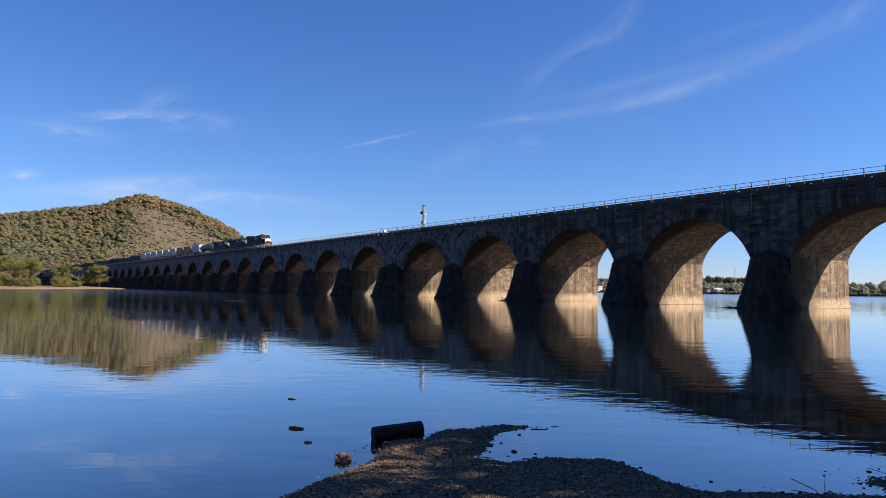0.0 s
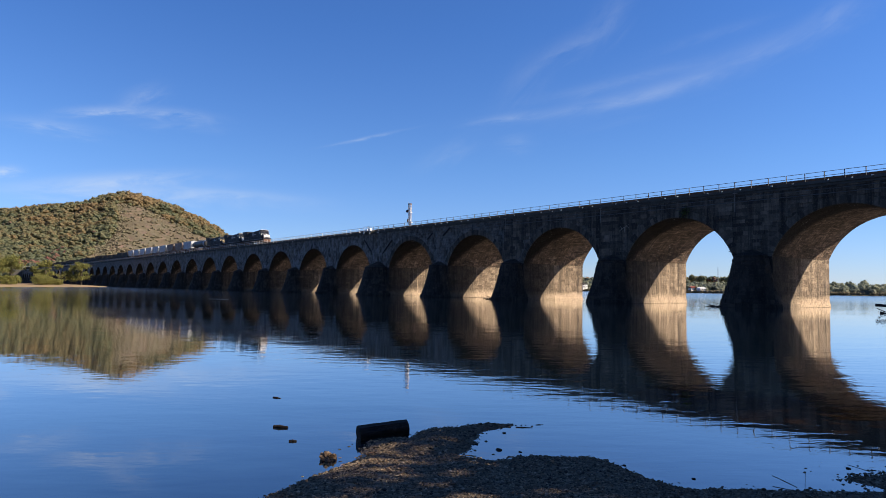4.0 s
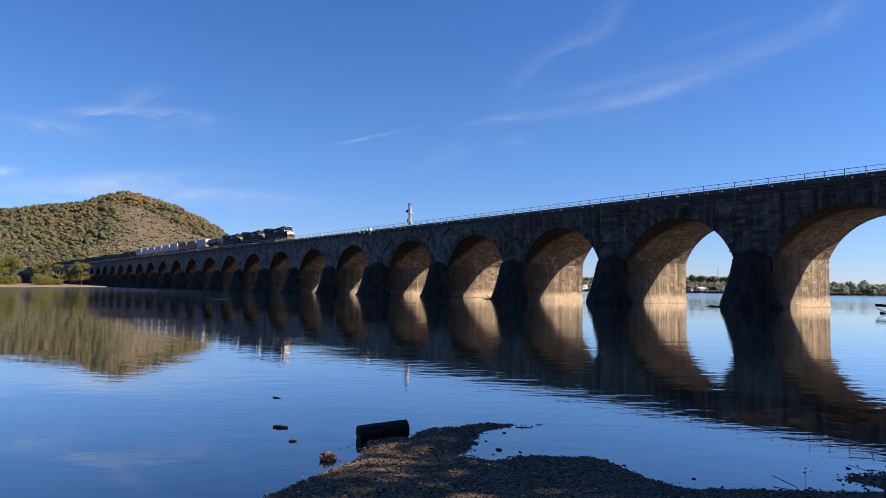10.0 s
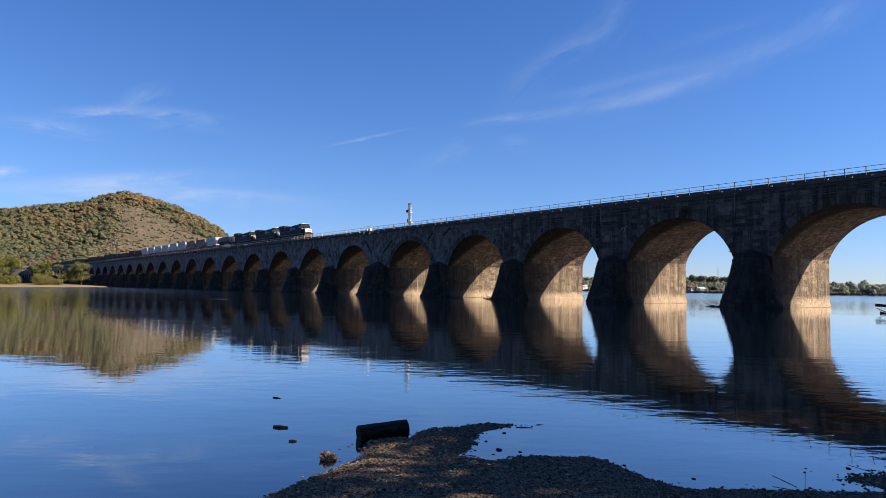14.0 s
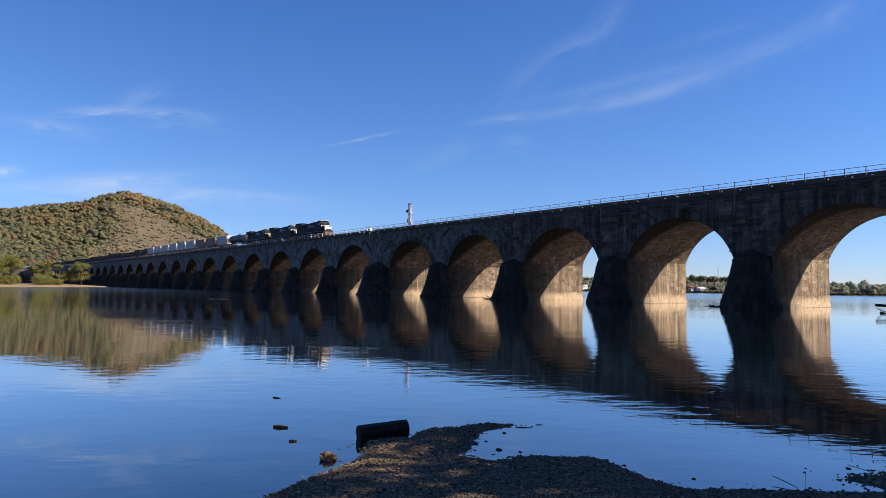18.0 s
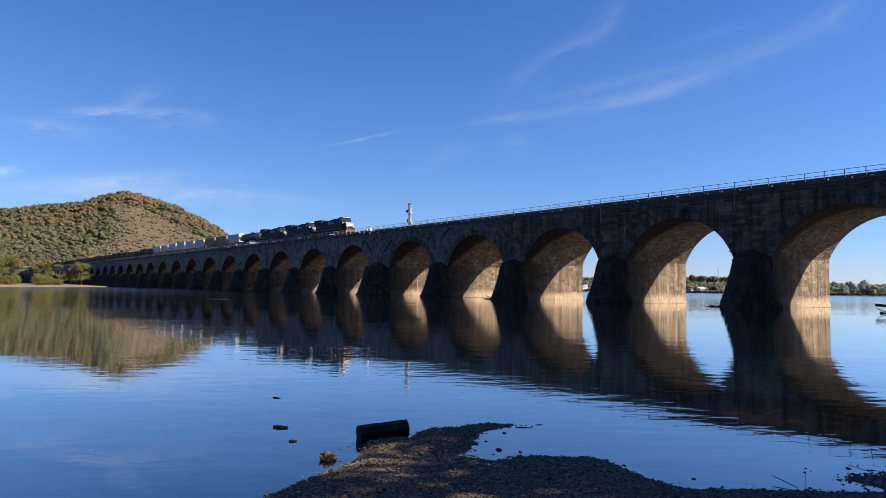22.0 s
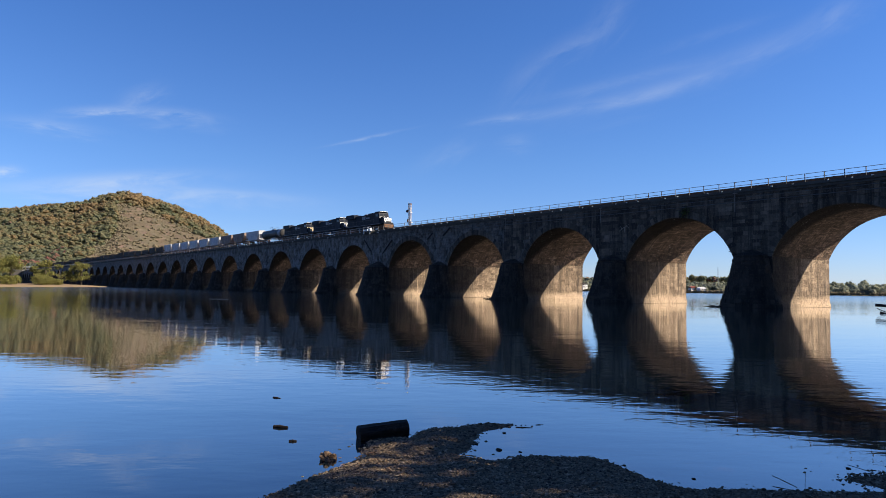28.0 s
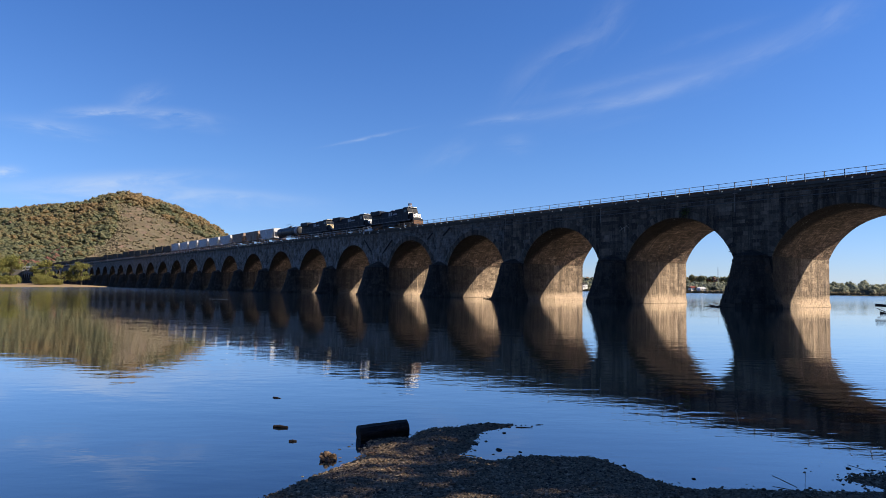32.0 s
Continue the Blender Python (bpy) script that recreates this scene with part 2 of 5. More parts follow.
def water_material():
    k = Mat("river_water", rough=0.012)
    k.bsdf.inputs["IOR"].default_value = 1.45
    k.bsdf.inputs["Coat Weight"].default_value = 1.0
    k.bsdf.inputs["Coat Roughness"].default_value = 0.01
    k.bsdf.inputs["Coat IOR"].default_value = 1.64
    far = k.node("ShaderNodeVectorMath")
    far.operation = "DISTANCE"
    k.link(k.co.outputs["Object"], far.inputs[0])
    far.inputs[1].default_value = (-3.0, 12.2, 0.0)
    silt = k.math("ADD", k.math("MULTIPLY", far.outputs["Value"], 0.1), k.math("MULTIPLY", k.noise(0.8, 5, 0.6), 0.3))
    k.color(k.mix(k.ramp(silt, (0.34, 1.0), (0.52, 0.0)), (0.003, 0.008, 0.015), (0.050, 0.028, 0.012)))
    away = k.node("ShaderNodeVectorMath")
    away.operation = "LENGTH"
    k.link(k.co.outputs["Object"], away.inputs[0])
    # wind ripples too fine to tell apart far out on the river
    k.link(k.ramp(k.math("DIVIDE", away.outputs["Value"], 1000.0), (0.0, 0.012), (0.02, 0.014), (0.05, 0.032), (0.10, 0.055), (0.24, 0.12), (0.6, 0.16), (1.0, 0.20)), k.bsdf.inputs["Roughness"])
    k.link(k.ramp(k.math("DIVIDE", away.outputs["Value"], 1000.0), (0.0, 0.012), (0.02, 0.014), (0.05, 0.032), (0.10, 0.055), (0.24, 0.12), (0.6, 0.16), (1.0, 0.20)), k.bsdf.inputs["Coat Roughness"])
    turn = k.node("ShaderNodeMapping")
    turn.inputs["Rotation"].default_value = (0, 0, radians(-53))
    k.link(k.co.outputs["Object"], turn.inputs["Vector"])
    p = turn.outputs[0]
    broad = k.noise(0.03, 3, 0.5, k.stretch((0.7, 1.6, 1.0), p))
    calm = k.ramp(broad, (0.40, 0.30), (0.60, 1.0))
    fine = k.noise(1.0, 3, 0.5, k.stretch((1.6, 5.5, 1.0), p))
    small = k.noise(1.0, 3, 0.5, k.stretch((1.1, 2.0, 1.0), p))
    wide = k.noise(1.0, 3, 0.5, k.stretch((0.13, 0.38, 1.0), p))
    h = k.math("ADD", k.math("MULTIPLY", small, 0.0112), k.math("MULTIPLY", wide, 0.020))
    h = k.math("ADD", k.math("MULTIPLY", fine, 0.0024), h)
    h = k.math("MULTIPLY", h, calm)
    k.bump(h, 1.0, 0.6)
    bump = [n for n in k.nt.nodes if n.type == "BUMP"][0]
    k.link(bump.outputs[0], k.bsdf.inputs["Coat Normal"])
    return k.mat


def gravel_material():
    k = Mat("wet_gravel", rough=0.9, spec=0.1)
    vor = k.node("ShaderNodeTexVoronoi")
    vor.inputs["Scale"].default_value = 22
    k.link(k.co.outputs["Object"], vor.inputs["Vector"])
    big = k.noise(0.9, 6, 0.65)
    peb = k.ramp(vor.outputs["Color"], (0.1, (0.062, 0.047, 0.032)), (0.6, (0.165, 0.122, 0.080)), (0.95, (0.33, 0.245, 0.155)))
    k.color(k.mix(k.ramp(big, (0.4, 0.0), (0.65, 0.6)), peb, (0.075, 0.060, 0.043)))
    h = k.math("ADD", k.math("MULTIPLY", vor.outputs["Distance"], -1.0), k.math("MULTIPLY", k.noise(40, 4), 0.4))
    k.bump(h, 0.9, 0.03)
    return k.mat


TAN = ((0.44, 0.335, 0.240), (0.290, 0.216, 0.152), (0.170, 0.124, 0.086), (0.026, 0.020, 0.016))
# darker tones for the spandrel faces and arch rings
FACE_TONES = ((0.190, 0.148, 0.112), (0.106, 0.083, 0.063), (0.060, 0.047, 0.036), (0.020, 0.017, 0.014))
# darkest tones, for the rounded pier noses
NOSE_TONES = ((0.084, 0.062, 0.044), (0.054, 0.040, 0.029), (0.033, 0.025, 0.018), (0.013, 0.010, 0.008))
STONE = stone_material("weathered_sandstone", *TAN, washed=True, mouth_shade=True)
STONE_PIECE = stone_material("sandstone_block", *TAN, pieces=True, washed=True, mouth_shade=True)
FACE_STONE = stone_material("dark_face_sandstone", *FACE_TONES, lime_haze=True)
NOSE_STONE = stone_material("dark_nose_stone", *NOSE_TONES)
FACE_PIECE = stone_material("dark_face_block", (0.215, 0.168, 0.126), (0.104, 0.082, 0.062), (0.040, 0.032, 0.025), FACE_TONES[3], pieces=True)
NOSE_PIECE = stone_material("dark_nose_block", NOSE_TONES[0], NOSE_TONES[1], (0.037, 0.028, 0.021), NOSE_TONES[3], pieces=True)
BARREL = stone_material("vault_sandstone", (0.44, 0.308, 0.228), (0.235, 0.162, 0.114), (0.085, 0.059, 0.042), (0.040, 0.031, 0.026), uv=True, specks=True, mouth_shade=True)
WATER = water_material()
GRAVEL = gravel_material()
CONCRETE = plain("old_concrete", (0.085, 0.08, 0.072), 0.9, vary=0.5, scale=0.8)
# near railing: backlit darkness put into the grey; PALE_RAIL is the paint itself
RAIL_DARK = plain("backlit_railing_grey", (0.105, 0.108, 0.115), 0.7, 0.0, 0.5, 1.2)
PALE_RAIL = plain("pale_railing_paint", (0.52, 0.49, 0.46), 0.7, 0.0, 0.35, 1.2)
STEEL = plain("galvanised_rail", (0.28, 0.30, 0.34), 0.6, 0.2, 0.4, 4)
RUST = plain("rusted_steel", (0.16, 0.09, 0.055), 0.8, 0.2, 0.6, 2)
BALLAST = plain("ballast", (0.085, 0.078, 0.072), 0.95, vary=0.6, scale=8)
def pebble_material():
    k = Mat("river_pebbles", rough=0.8, spec=0.12)
    g = k.node("ShaderNodeNewGeometry")
    c = k.ramp(g.outputs["Random Per Island"], (0.0, (0.040, 0.031, 0.023)), (0.45, (0.135, 0.103, 0.071)), (0.8, (0.24, 0.180, 0.122)), (1.0, (0.50, 0.39, 0.27)))
    n = k.noise(25, 5, 0.7)
    k.color(k.mix(k.ramp(n, (0.3, 0.6), (0.7, 0.0)), c, (0.02, 0.018, 0.016)))
    k.bump(n, 0.4, 0.01)
    return k.mat


PEBBLE = pebble_material()
SAND = plain("river_sand", (0.175, 0.128, 0.074), 0.95, vary=0.3, scale=0.15)
SOIL = plain("bank_soil", (0.078, 0.066, 0.036), 0.95, vary=0.5, scale=0.05)


def scree_material():
    """Bare brown slope with olive patches of dry grass."""
    k = Mat("rocky_clearing", rough=0.95, spec=0.1)
    a, b = k.noise(0.017, 8, 0.7), k.noise(0.09, 6, 0.75)
    ledge = k.noise(1.0, 6, 0.65, k.stretch((0.012, 0.012, 0.11)))
    c = k.mix(k.ramp(a, (0.44, 0.0), (0.56, 0.9)), (0.108, 0.071, 0.062), (0.060, 0.052, 0.038))
    c = k.mix(k.ramp(ledge, (0.56, 0.0), (0.66, 0.8)), c, (0.180, 0.130, 0.097))
    c = k.mix(k.ramp(k.noise(0.035, 7, 0.72), (0.42, 0.0), (0.55, 0.8)), c, (0.084, 0.078, 0.055))
    k.color(k.mix(k.ramp(b, (0.42, 0.9), (0.55, 0.0)), c, (0.072, 0.060, 0.038)))
    k.bump(b, 0.8, 3.0)
    return k.mat


SCREE = scree_material()
BARK = plain("bark", (0.13, 0.10, 0.075), 0.9, vary=0.5, scale=6)
DEADWOOD = plain("dark_wet_wood", (0.028, 0.021, 0.017), 0.75, vary=0.6, scale=7)


def log_material():
    """Dark wet bark with long furrows."""
    k = Mat("wet_log_bark", rough=0.7, spec=0.25)
    a = k.noise(1.0, 7, 0.7, k.stretch((5.0, 34.0, 34.0)))
    b = k.noise(9.0, 5, 0.65)
    c = k.mix(k.ramp(a, (0.42, 0.0), (0.62, 1.0)), (0.010, 0.007, 0.005), (0.038, 0.024, 0.015))
    k.color(k.mix(k.ramp(b, (0.55, 0.0), (0.72, 0.7)), c, (0.085, 0.060, 0.040)))
    k.bump(a, 0.9, 0.03)
    return k.mat


LOG_BARK = log_material()
BLACK = plain("black_loco_paint", (0.025, 0.028, 0.037), 0.55, vary=0.4, scale=1.1, spec=0.08)
WHITE = plain("white_paint", (0.74, 0.74, 0.72), 0.5, vary=0.2, scale=1.5)
GREY_CAR = plain("grey_hopper_paint", (0.450, 0.468, 0.495), 0.55, vary=0.3, scale=0.9)
BROWN_CAR = plain("brown_hopper_paint", (0.24, 0.18, 0.15), 0.6, vary=0.4, scale=0.9)
DARK_CAR = plain("dark_freight_paint", (0.030, 0.024, 0.022), 0.6, vary=0.5, scale=0.9)
HILL_LEAF = leaf_material("autumn_woods", (0.080, 0.099, 0.074), (0.097, 0.118, 0.076), (0.239, 0.106, 0.086), (0.090, 0.110, 0.074), (0.122, 0.133, 0.078), (0.103, 0.120, 0.076), (0.146, 0.146, 0.079), (0.122, 0.133, 0.078),
                          (0.170, 0.147, 0.081), (0.139, 0.140, 0.079), (0.198, 0.149, 0.079), (0.161, 0.142, 0.079), (0.217, 0.147, 0.076), (0.177, 0.142, 0.079), (0.204, 0.147, 0.079), thin=True, each=0.085, climb=0.0017)
BANK_LEAF = leaf_material("green_bank_woods", (0.120, 0.144, 0.119), (0.162, 0.186, 0.134), (0.200, 0.211, 0.151), (0.136, 0.165, 0.128), (0.234, 0.207, 0.157), thin=True, each=0.16)
SHRUB_LEAF = leaf_material("dry_shrubs", (0.196, 0.180, 0.120), (0.240, 0.202, 0.142), (0.205, 0.192, 0.124), (0.268, 0.210, 0.156), thin=True, each=0.1)
TREE_LEAF = leaf_material("yellowing_leaves", (0.151, 0.166, 0.054), (0.221, 0.207, 0.065), (0.123, 0.141, 0.048), (0.256, 0.226, 0.070), (0.173, 0.184, 0.056), thin=True)
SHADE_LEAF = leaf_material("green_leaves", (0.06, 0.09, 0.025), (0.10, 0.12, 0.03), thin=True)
CREAM = plain("cream_paint", (0.62, 0.50, 0.30), 0.55, vary=0.25, scale=1.5)
PANE = plain("dark_window_glass", (0.012, 0.015, 0.020), 0.08, vary=0.1, scale=1.0)
ROOF_RED = plain("red_roof", (0.26, 0.075, 0.055), 0.8, vary=0.4, scale=1.0)
LITTER = plain("dead_leaf", (0.175, 0.112, 0.066), 0.85, vary=0.4, scale=30)


# ---- builders ----
def mesh_of(name, verts, faces, mats, uvs=None, smooth=False):
    me = bpy.data.meshes.new(name)
    me.from_pydata([tuple(v) for v in verts], [], faces)
    for mt in (mats if isinstance(mats, (list, tuple)) else [mats]):
        me.materials.append(mt)
    if uvs:
        lay = me.uv_layers.new(name="UVMap")
        for lp in me.loops:
            lay.data[lp.index].uv = uvs[lp.vertex_index]
    if smooth:
        me.polygons.foreach_set("use_smooth", [True] * len(me.polygons))
    me.update()
    return me


def hang(ob, parent, m=None):
    if parent is not None:
        ob.parent = parent
    if m is not None:
        ob.matrix_basis = m
    return ob


def part(name, bm, material, parent, label=""):
    me = bpy.data.meshes.new(name)
    bm.normal_update()
    bm.to_mesh(me)
    bm.free()
    me.materials.append(material)
    ob = hang(new(name, me), parent)
    return tagged(ob, label) if label else ob


def piece(name, me, parent, m=None):
    return hang(new(name, me), parent, m)


def thing(name, label, category, group="", m=None):
    ob = new(name)
    ob.empty_display_size = 0.5
    if m is not None:
        ob.matrix_basis = m
    return tagged(ob, label, category, group)


def box(bm, x0, x1, y0, y1, z0, z1, bevel=0.0):
    r = bmesh.ops.create_cube(bm, size=1.0, matrix=Matrix.LocRotScale(((x0 + x1) / 2, (y0 + y1) / 2, (z0 + z1) / 2), None, (x1 - x0, y1 - y0, z1 - z0)))
    if bevel:
        es = {e for v in r["verts"] for e in v.link_edges}
        bmesh.ops.bevel(bm, geom=list(es), offset=bevel, segments=2, affect="EDGES")
    return bm


def rod(bm, a, b, r, seg=8, r2=None):
    a, b = Vector(a), Vector(b)
    d = b - a
    m = Matrix.Translation((a + b) / 2) @ d.to_track_quat("Z", "Y").to_matrix().to_4x4()
    bmesh.ops.create_cone(bm, cap_ends=True, segments=seg, radius1=r, radius2=r if r2 is None else r2, depth=d.length, matrix=m)
    return bm


def bmx():
    return bmesh.new()


def prism(bm, outline, y0, y1):
    """Extrude an (x, z) outline along y."""
    a = [bm.verts.new((x, y0, z)) for x, z in outline]
    b = [bm.verts.new((x, y1, z)) for x, z in outline]
    n = len(outline)
    bm.faces.new(a)
    bm.faces.new(b[::-1])
    for i in range(n):
        bm.faces.new((a[(i + 1) % n], a[i], b[i], b[(i + 1) % n]))
    bmesh.ops.recalc_face_normals(bm, faces=bm.faces[:])
    return bm


# ---- land and water ----
def az_point(az, r):
    """A place r metres off, az degrees to the left of the way across the bridge."""
    return Vector((-math.sin(radians(az)) * r, math.cos(radians(az)) * r, 0))


def grid_mesh(name, fn, us, vs, mats, smooth=True, face_mat=None):
    verts = [fn(u, v) for u in us for v in vs]
    nv = len(vs)
    faces = [(i * nv + j, (i + 1) * nv + j, (i + 1) * nv + j + 1, i * nv + j + 1) for i in range(len(us) - 1) for j in range(nv - 1)]
    me = mesh_of(name, verts, faces, mats, smooth=smooth)
    if face_mat:
        for p in me.polygons:
            p.material_index = face_mat(p.center)
    return me


river_bed = tagged(new("ground", mesh_of("ground", [(-4800, -4800, -1.6), (4800, -4800, -1.6), (4800, 4800, -1.6), (-4800, 4800, -1.6)], [(0, 1, 2, 3)], SOIL)),
                   "brown earth under and beyond the river", "ground", kind="structure")
water = tagged(new("water", mesh_of("water", [(-4700, -4700, 0), (4700, -4700, 0), (4700, 4700, 0), (-4700, 4700, 0)], [(0, 1, 2, 3)], WATER)),
               "calm dark blue river water with fine ripples", "water", kind="structure")


def hill_top(az):
    t = min(1.0, max(0.0, (81.5 - az) / 2.4))
    h = 136 - 4.2 * max(0.0, az - 81.2) + 20 * t * t * (3 - 2 * t) - 6.2 * max(0.0, 77.6 - az)
    h -= 3.5 * min(1.0, max(0.0, 78.3 - az))
    return h / (1 + math.exp((69.7 - az) / 0.9))


def hill(az, r):
    t = min(1.0, max(0.0, (r - 1040) / 480))
    s = t * t * (3 - 2 * t) * 0.35 + t * 0.65
    back = 1.0 if r < 1560 else max(0.3, 1 - (r - 1560) / 900)
    p = az_point(az, r)
    rough = noise.fractal(Vector((p.x, p.y, 0)) / 120, 0.8, 2.0, 5) * 12 * t * (1 - 0.7 * t)
    return Vector((p.x, p.y, -1.0 + (hill_top(az) * 1.15 * s + rough) * back))


def clearing(az, r):
    """The bare rocky slope below the summit."""
    t = (r - 1040) / 480
    w = noise.noise(Vector((az * 0.9, t * 4, 3))) + 0.7 * noise.noise(Vector((az * 3.1, t * 13, 7)))
    top = 0.86 - 0.035 * max(0.0, 78.2 - az) + 0.05 * w
    return 0.05 < t < top and az < 79.1 + 4.5 * max(0.0, 0.62 - t) + 0.7 * w


def hill_face(c):
    az, r = math.degrees(math.atan2(-c.x, c.y)), math.hypot(c.x, c.y)
    return 0 if clearing(az, r) else 1


us = [66 + 0.25 * i for i in range(170)]
vs = [1000 + 20 * j for j in range(60)]
hill_ob = tagged(new("hill", grid_mesh("hill", hill, us, vs, [SCREE, SOIL], face_mat=hill_face)), "steep wooded hill with a bare rocky brown slope", "hill", kind="structure")


def stone_proto(seed, sub=1, rough=0.35):
    """An uneven, slightly flattened stone."""
    bm = bmesh.new()
    bmesh.ops.create_icosphere(bm, subdivisions=sub, radius=1.0)
    for v in bm.verts:
        v.co *= 1 + rough * noise.fractal(v.co * 1.6 + Vector((seed * 7.3, 0, 0)), 0.9, 2.0, 4)
        v.co.z *= 0.85
    co = np.array([v.co[:] for v in bm.verts])
    fa = np.array([[v.index for v in f.verts] for f in bm.faces])
    bm.free()
    return co, fa


def woods(name, spots, material, label, rough=0.4, protos=5, sprays=0, size=0.2):
    """Many crowns, or stones where there are no sprays, in one mesh; spots are (x, y, z, radius, tall)."""
    ps = [leafy_proto(i + 1, sprays, size, rough) if sprays else stone_proto(i + 1, 1, rough) for i in range(protos)]
    vs_, fs_, n = [], [], 0
    for (x, y, z, r, tall) in spots:
        co, fa = ps[random.randrange(protos)]
        a = random.random() * 6.28
        c, s = math.cos(a), math.sin(a)
        q = np.empty_like(co)
        q[:, 0] = (co[:, 0] * c - co[:, 1] * s) * r + x
        q[:, 1] = (co[:, 0] * s + co[:, 1] * c) * r + y
        q[:, 2] = co[:, 2] * r * tall + z
        vs_.append(q)
        fs_.append(fa + n)
        n += len(co)
    v, f = np.concatenate(vs_), np.concatenate(fs_)
    me = bpy.data.meshes.new(name)
    me.from_pydata(v, [], f.tolist())
    me.materials.append(material)
    me.update()
    return tagged(new(name, me), label, "woods", kind="stuff")


def leafy_proto(seed, n, size, rough=0.4):
    """A crown of loose leaf sprays over an uneven, clumped, closed heart."""
    rg = random.Random(seed)
    hubs = [Vector((rg.gauss(0, 1), rg.gauss(0, 1), rg.gauss(0.25, 0.8))).normalized() * rg.uniform(0.40, 0.66) for _ in range(6)]
    bm = bmesh.new()
    bmesh.ops.create_icosphere(bm, subdivisions=2, radius=1.0)
    for v in bm.verts:
        d = v.co.normalized()
        v.co = d * max(0.42, max(h.dot(d) + math.sqrt(max(0.0, h.dot(d) ** 2 - h.length_squared + 0.20)) for h in hubs)) * rg.uniform(0.86, 1.0)
    vs_ = [v.co.copy() for v in bm.verts]
    fs_ = [tuple(v.index for v in f.verts) for f in bm.faces]
    bm.free()
    for j in range(n):
        d = Vector((rg.gauss(0, 1), rg.gauss(0, 1), rg.gauss(0.25, 0.9))).normalized()
        c = hubs[j % 6] + d * rg.uniform(0.80, 1.10) * (0.48 + rough * 0.25 * noise.noise(d * 2.3 + Vector((seed, 0, 0))))
        m = (d + Vector((rg.gauss(0, 0.14), rg.gauss(0, 0.14), rg.gauss(0.15, 0.14)))).to_track_quat("Z", "Y").to_matrix()
        t, s = rg.uniform(0, 6.3), size * rg.uniform(0.6, 1.35)
        i = len(vs_)
        for q in range(4):
            e = s * rg.uniform(0.7, 1.2)
            vs_.append(c + m @ Vector((e * math.cos(t + 1.57 * q), e * math.sin(t + 1.57 * q), 0)))
        fs_ += [(i, i + 1, i + 2), (i, i + 2, i + 3)]
    return np.array([v[:] for v in vs_]), np.array(fs_)


spots, shrubs = [], []
while len(spots) < 5000:
    az, r = random.uniform(68.5, 92), random.uniform(1030, 1545)
    if clearing(az, r):
        continue
    p = hill(az, r)
    rad = random.uniform(4.2, 6.4) if random.random() < 0.6 else random.uniform(6.4, 9.2)
    if r > 1470 and az > 74.5:
        rad = random.uniform(6.0, 9.5) if az > 79 else random.uniform(5.5, 11.5)
        p.z += 2.5
    elif az < 74.5:
        p.z -= 1.5
    spots.append((p.x, p.y, p.z + rad * 0.45, rad, random.uniform(0.62, 0.85)))
while len(shrubs) < 4200:
    az, r = random.uniform(68.5, 81.5), random.uniform(1060, 1470)
    if not clearing(az, r):
        continue
    p = hill(az, r)
    patch = noise.noise(Vector((p.x / 45, p.y / 45, p.z / 14))) + 0.5 * noise.noise(Vector((p.x / 14, p.y / 14, p.z / 6)))
    # thicker low down and towards the woods
    if random.random() < 0.05 + 1.2 * max(0.0, patch) + 0.25 * max(0.0, az - 78.0) + 0.30 * max(0.0, (1260 - r) / 200):
        rad = random.uniform(1.2, 2.6) if random.random() < 0.75 else random.uniform(2.6, 4.6)
        shrubs.append((p.x, p.y, p.z + rad * 0.30, rad, random.uniform(0.6, 0.9)))
woods("hill_woods", spots, HILL_LEAF, "dense autumn woods in green, orange and rust on the hillside", protos=14, sprays=100, size=0.125)
woods("hill_shrubs", shrubs, SHRUB_LEAF, "dry low olive and brown shrubs on the bare rocky slope", protos=10, sprays=44, size=0.20)


def bank_line(az):
    """How far off the far shore lies."""
    return 760 + 9 * (az - 20) + 14 * math.sin(az * 0.7)


def far_bank(az, k):
    r = bank_line(az) + (0, 6, 40, 400, 900)[k]
    p = az_point(az, r)
    p.z = (-0.6, 1.2, 2.2, 6, 10)[k]
    return p


tagged(new("far_bank", grid_mesh("far_bank", far_bank, [-30 + 2 * i for i in range(55)], range(5), [SOIL])), "low earth bank along the far side of the river", "bank", kind="structure")
spots = []
for i in range(2600):
    az = random.uniform(0, 72)
    d = random.uniform(0, 1) ** 1.5 * 160
    p = az_point(az, bank_line(az) + 12 + d)
    rad = random.uniform(3.4, 6.6)
    lush = 0.5 + 0.5 * noise.noise(Vector((az * 0.8, 0, 2)))
    lush += 0.9 * math.exp(-((az - 40.7) / 1.6) ** 2)
    top = random.uniform(1.5, 4.2 + 5.0 * lush) + d * 0.05 - (1.8 if az < 28 else 0.0)
    spots.append((p.x, p.y, top, rad, random.uniform(0.9, 1.3)))
woods("bank_woods", spots, BANK_LEAF, "green and yellowing trees lining the far shore", protos=12, sprays=80, size=0.13)
spots = []
for i in range(2200):
    az = random.uniform(0, 72)
    p = az_point(az, bank_line(az) + random.uniform(3, 12))
    rad = random.uniform(1.0, 2.4)
    spots.append((p.x, p.y, 1.0 + rad * 0.5, rad, 0.9))
woods("bank_scrub", spots, SHRUB_LEAF, "dry olive-brown scrub along the far water's edge", sprays=20, size=0.26)
# low ridge behind the far shore
spots = []
for i in range(900):
    az = random.uniform(28, 70)
    d = random.uniform(350, 800)
    p = az_point(az, bank_line(az) + d)
    rad = random.uniform(5, 9)
    spots.append((p.x, p.y, 8 + random.uniform(0, 6) + 0.008 * d + (8.0 if az > 28.5 else 0.0), rad, 1.0))
woods("distant_woods", spots, HILL_LEAF, "distant wooded rise behind the far shore", sprays=90, size=0.12)


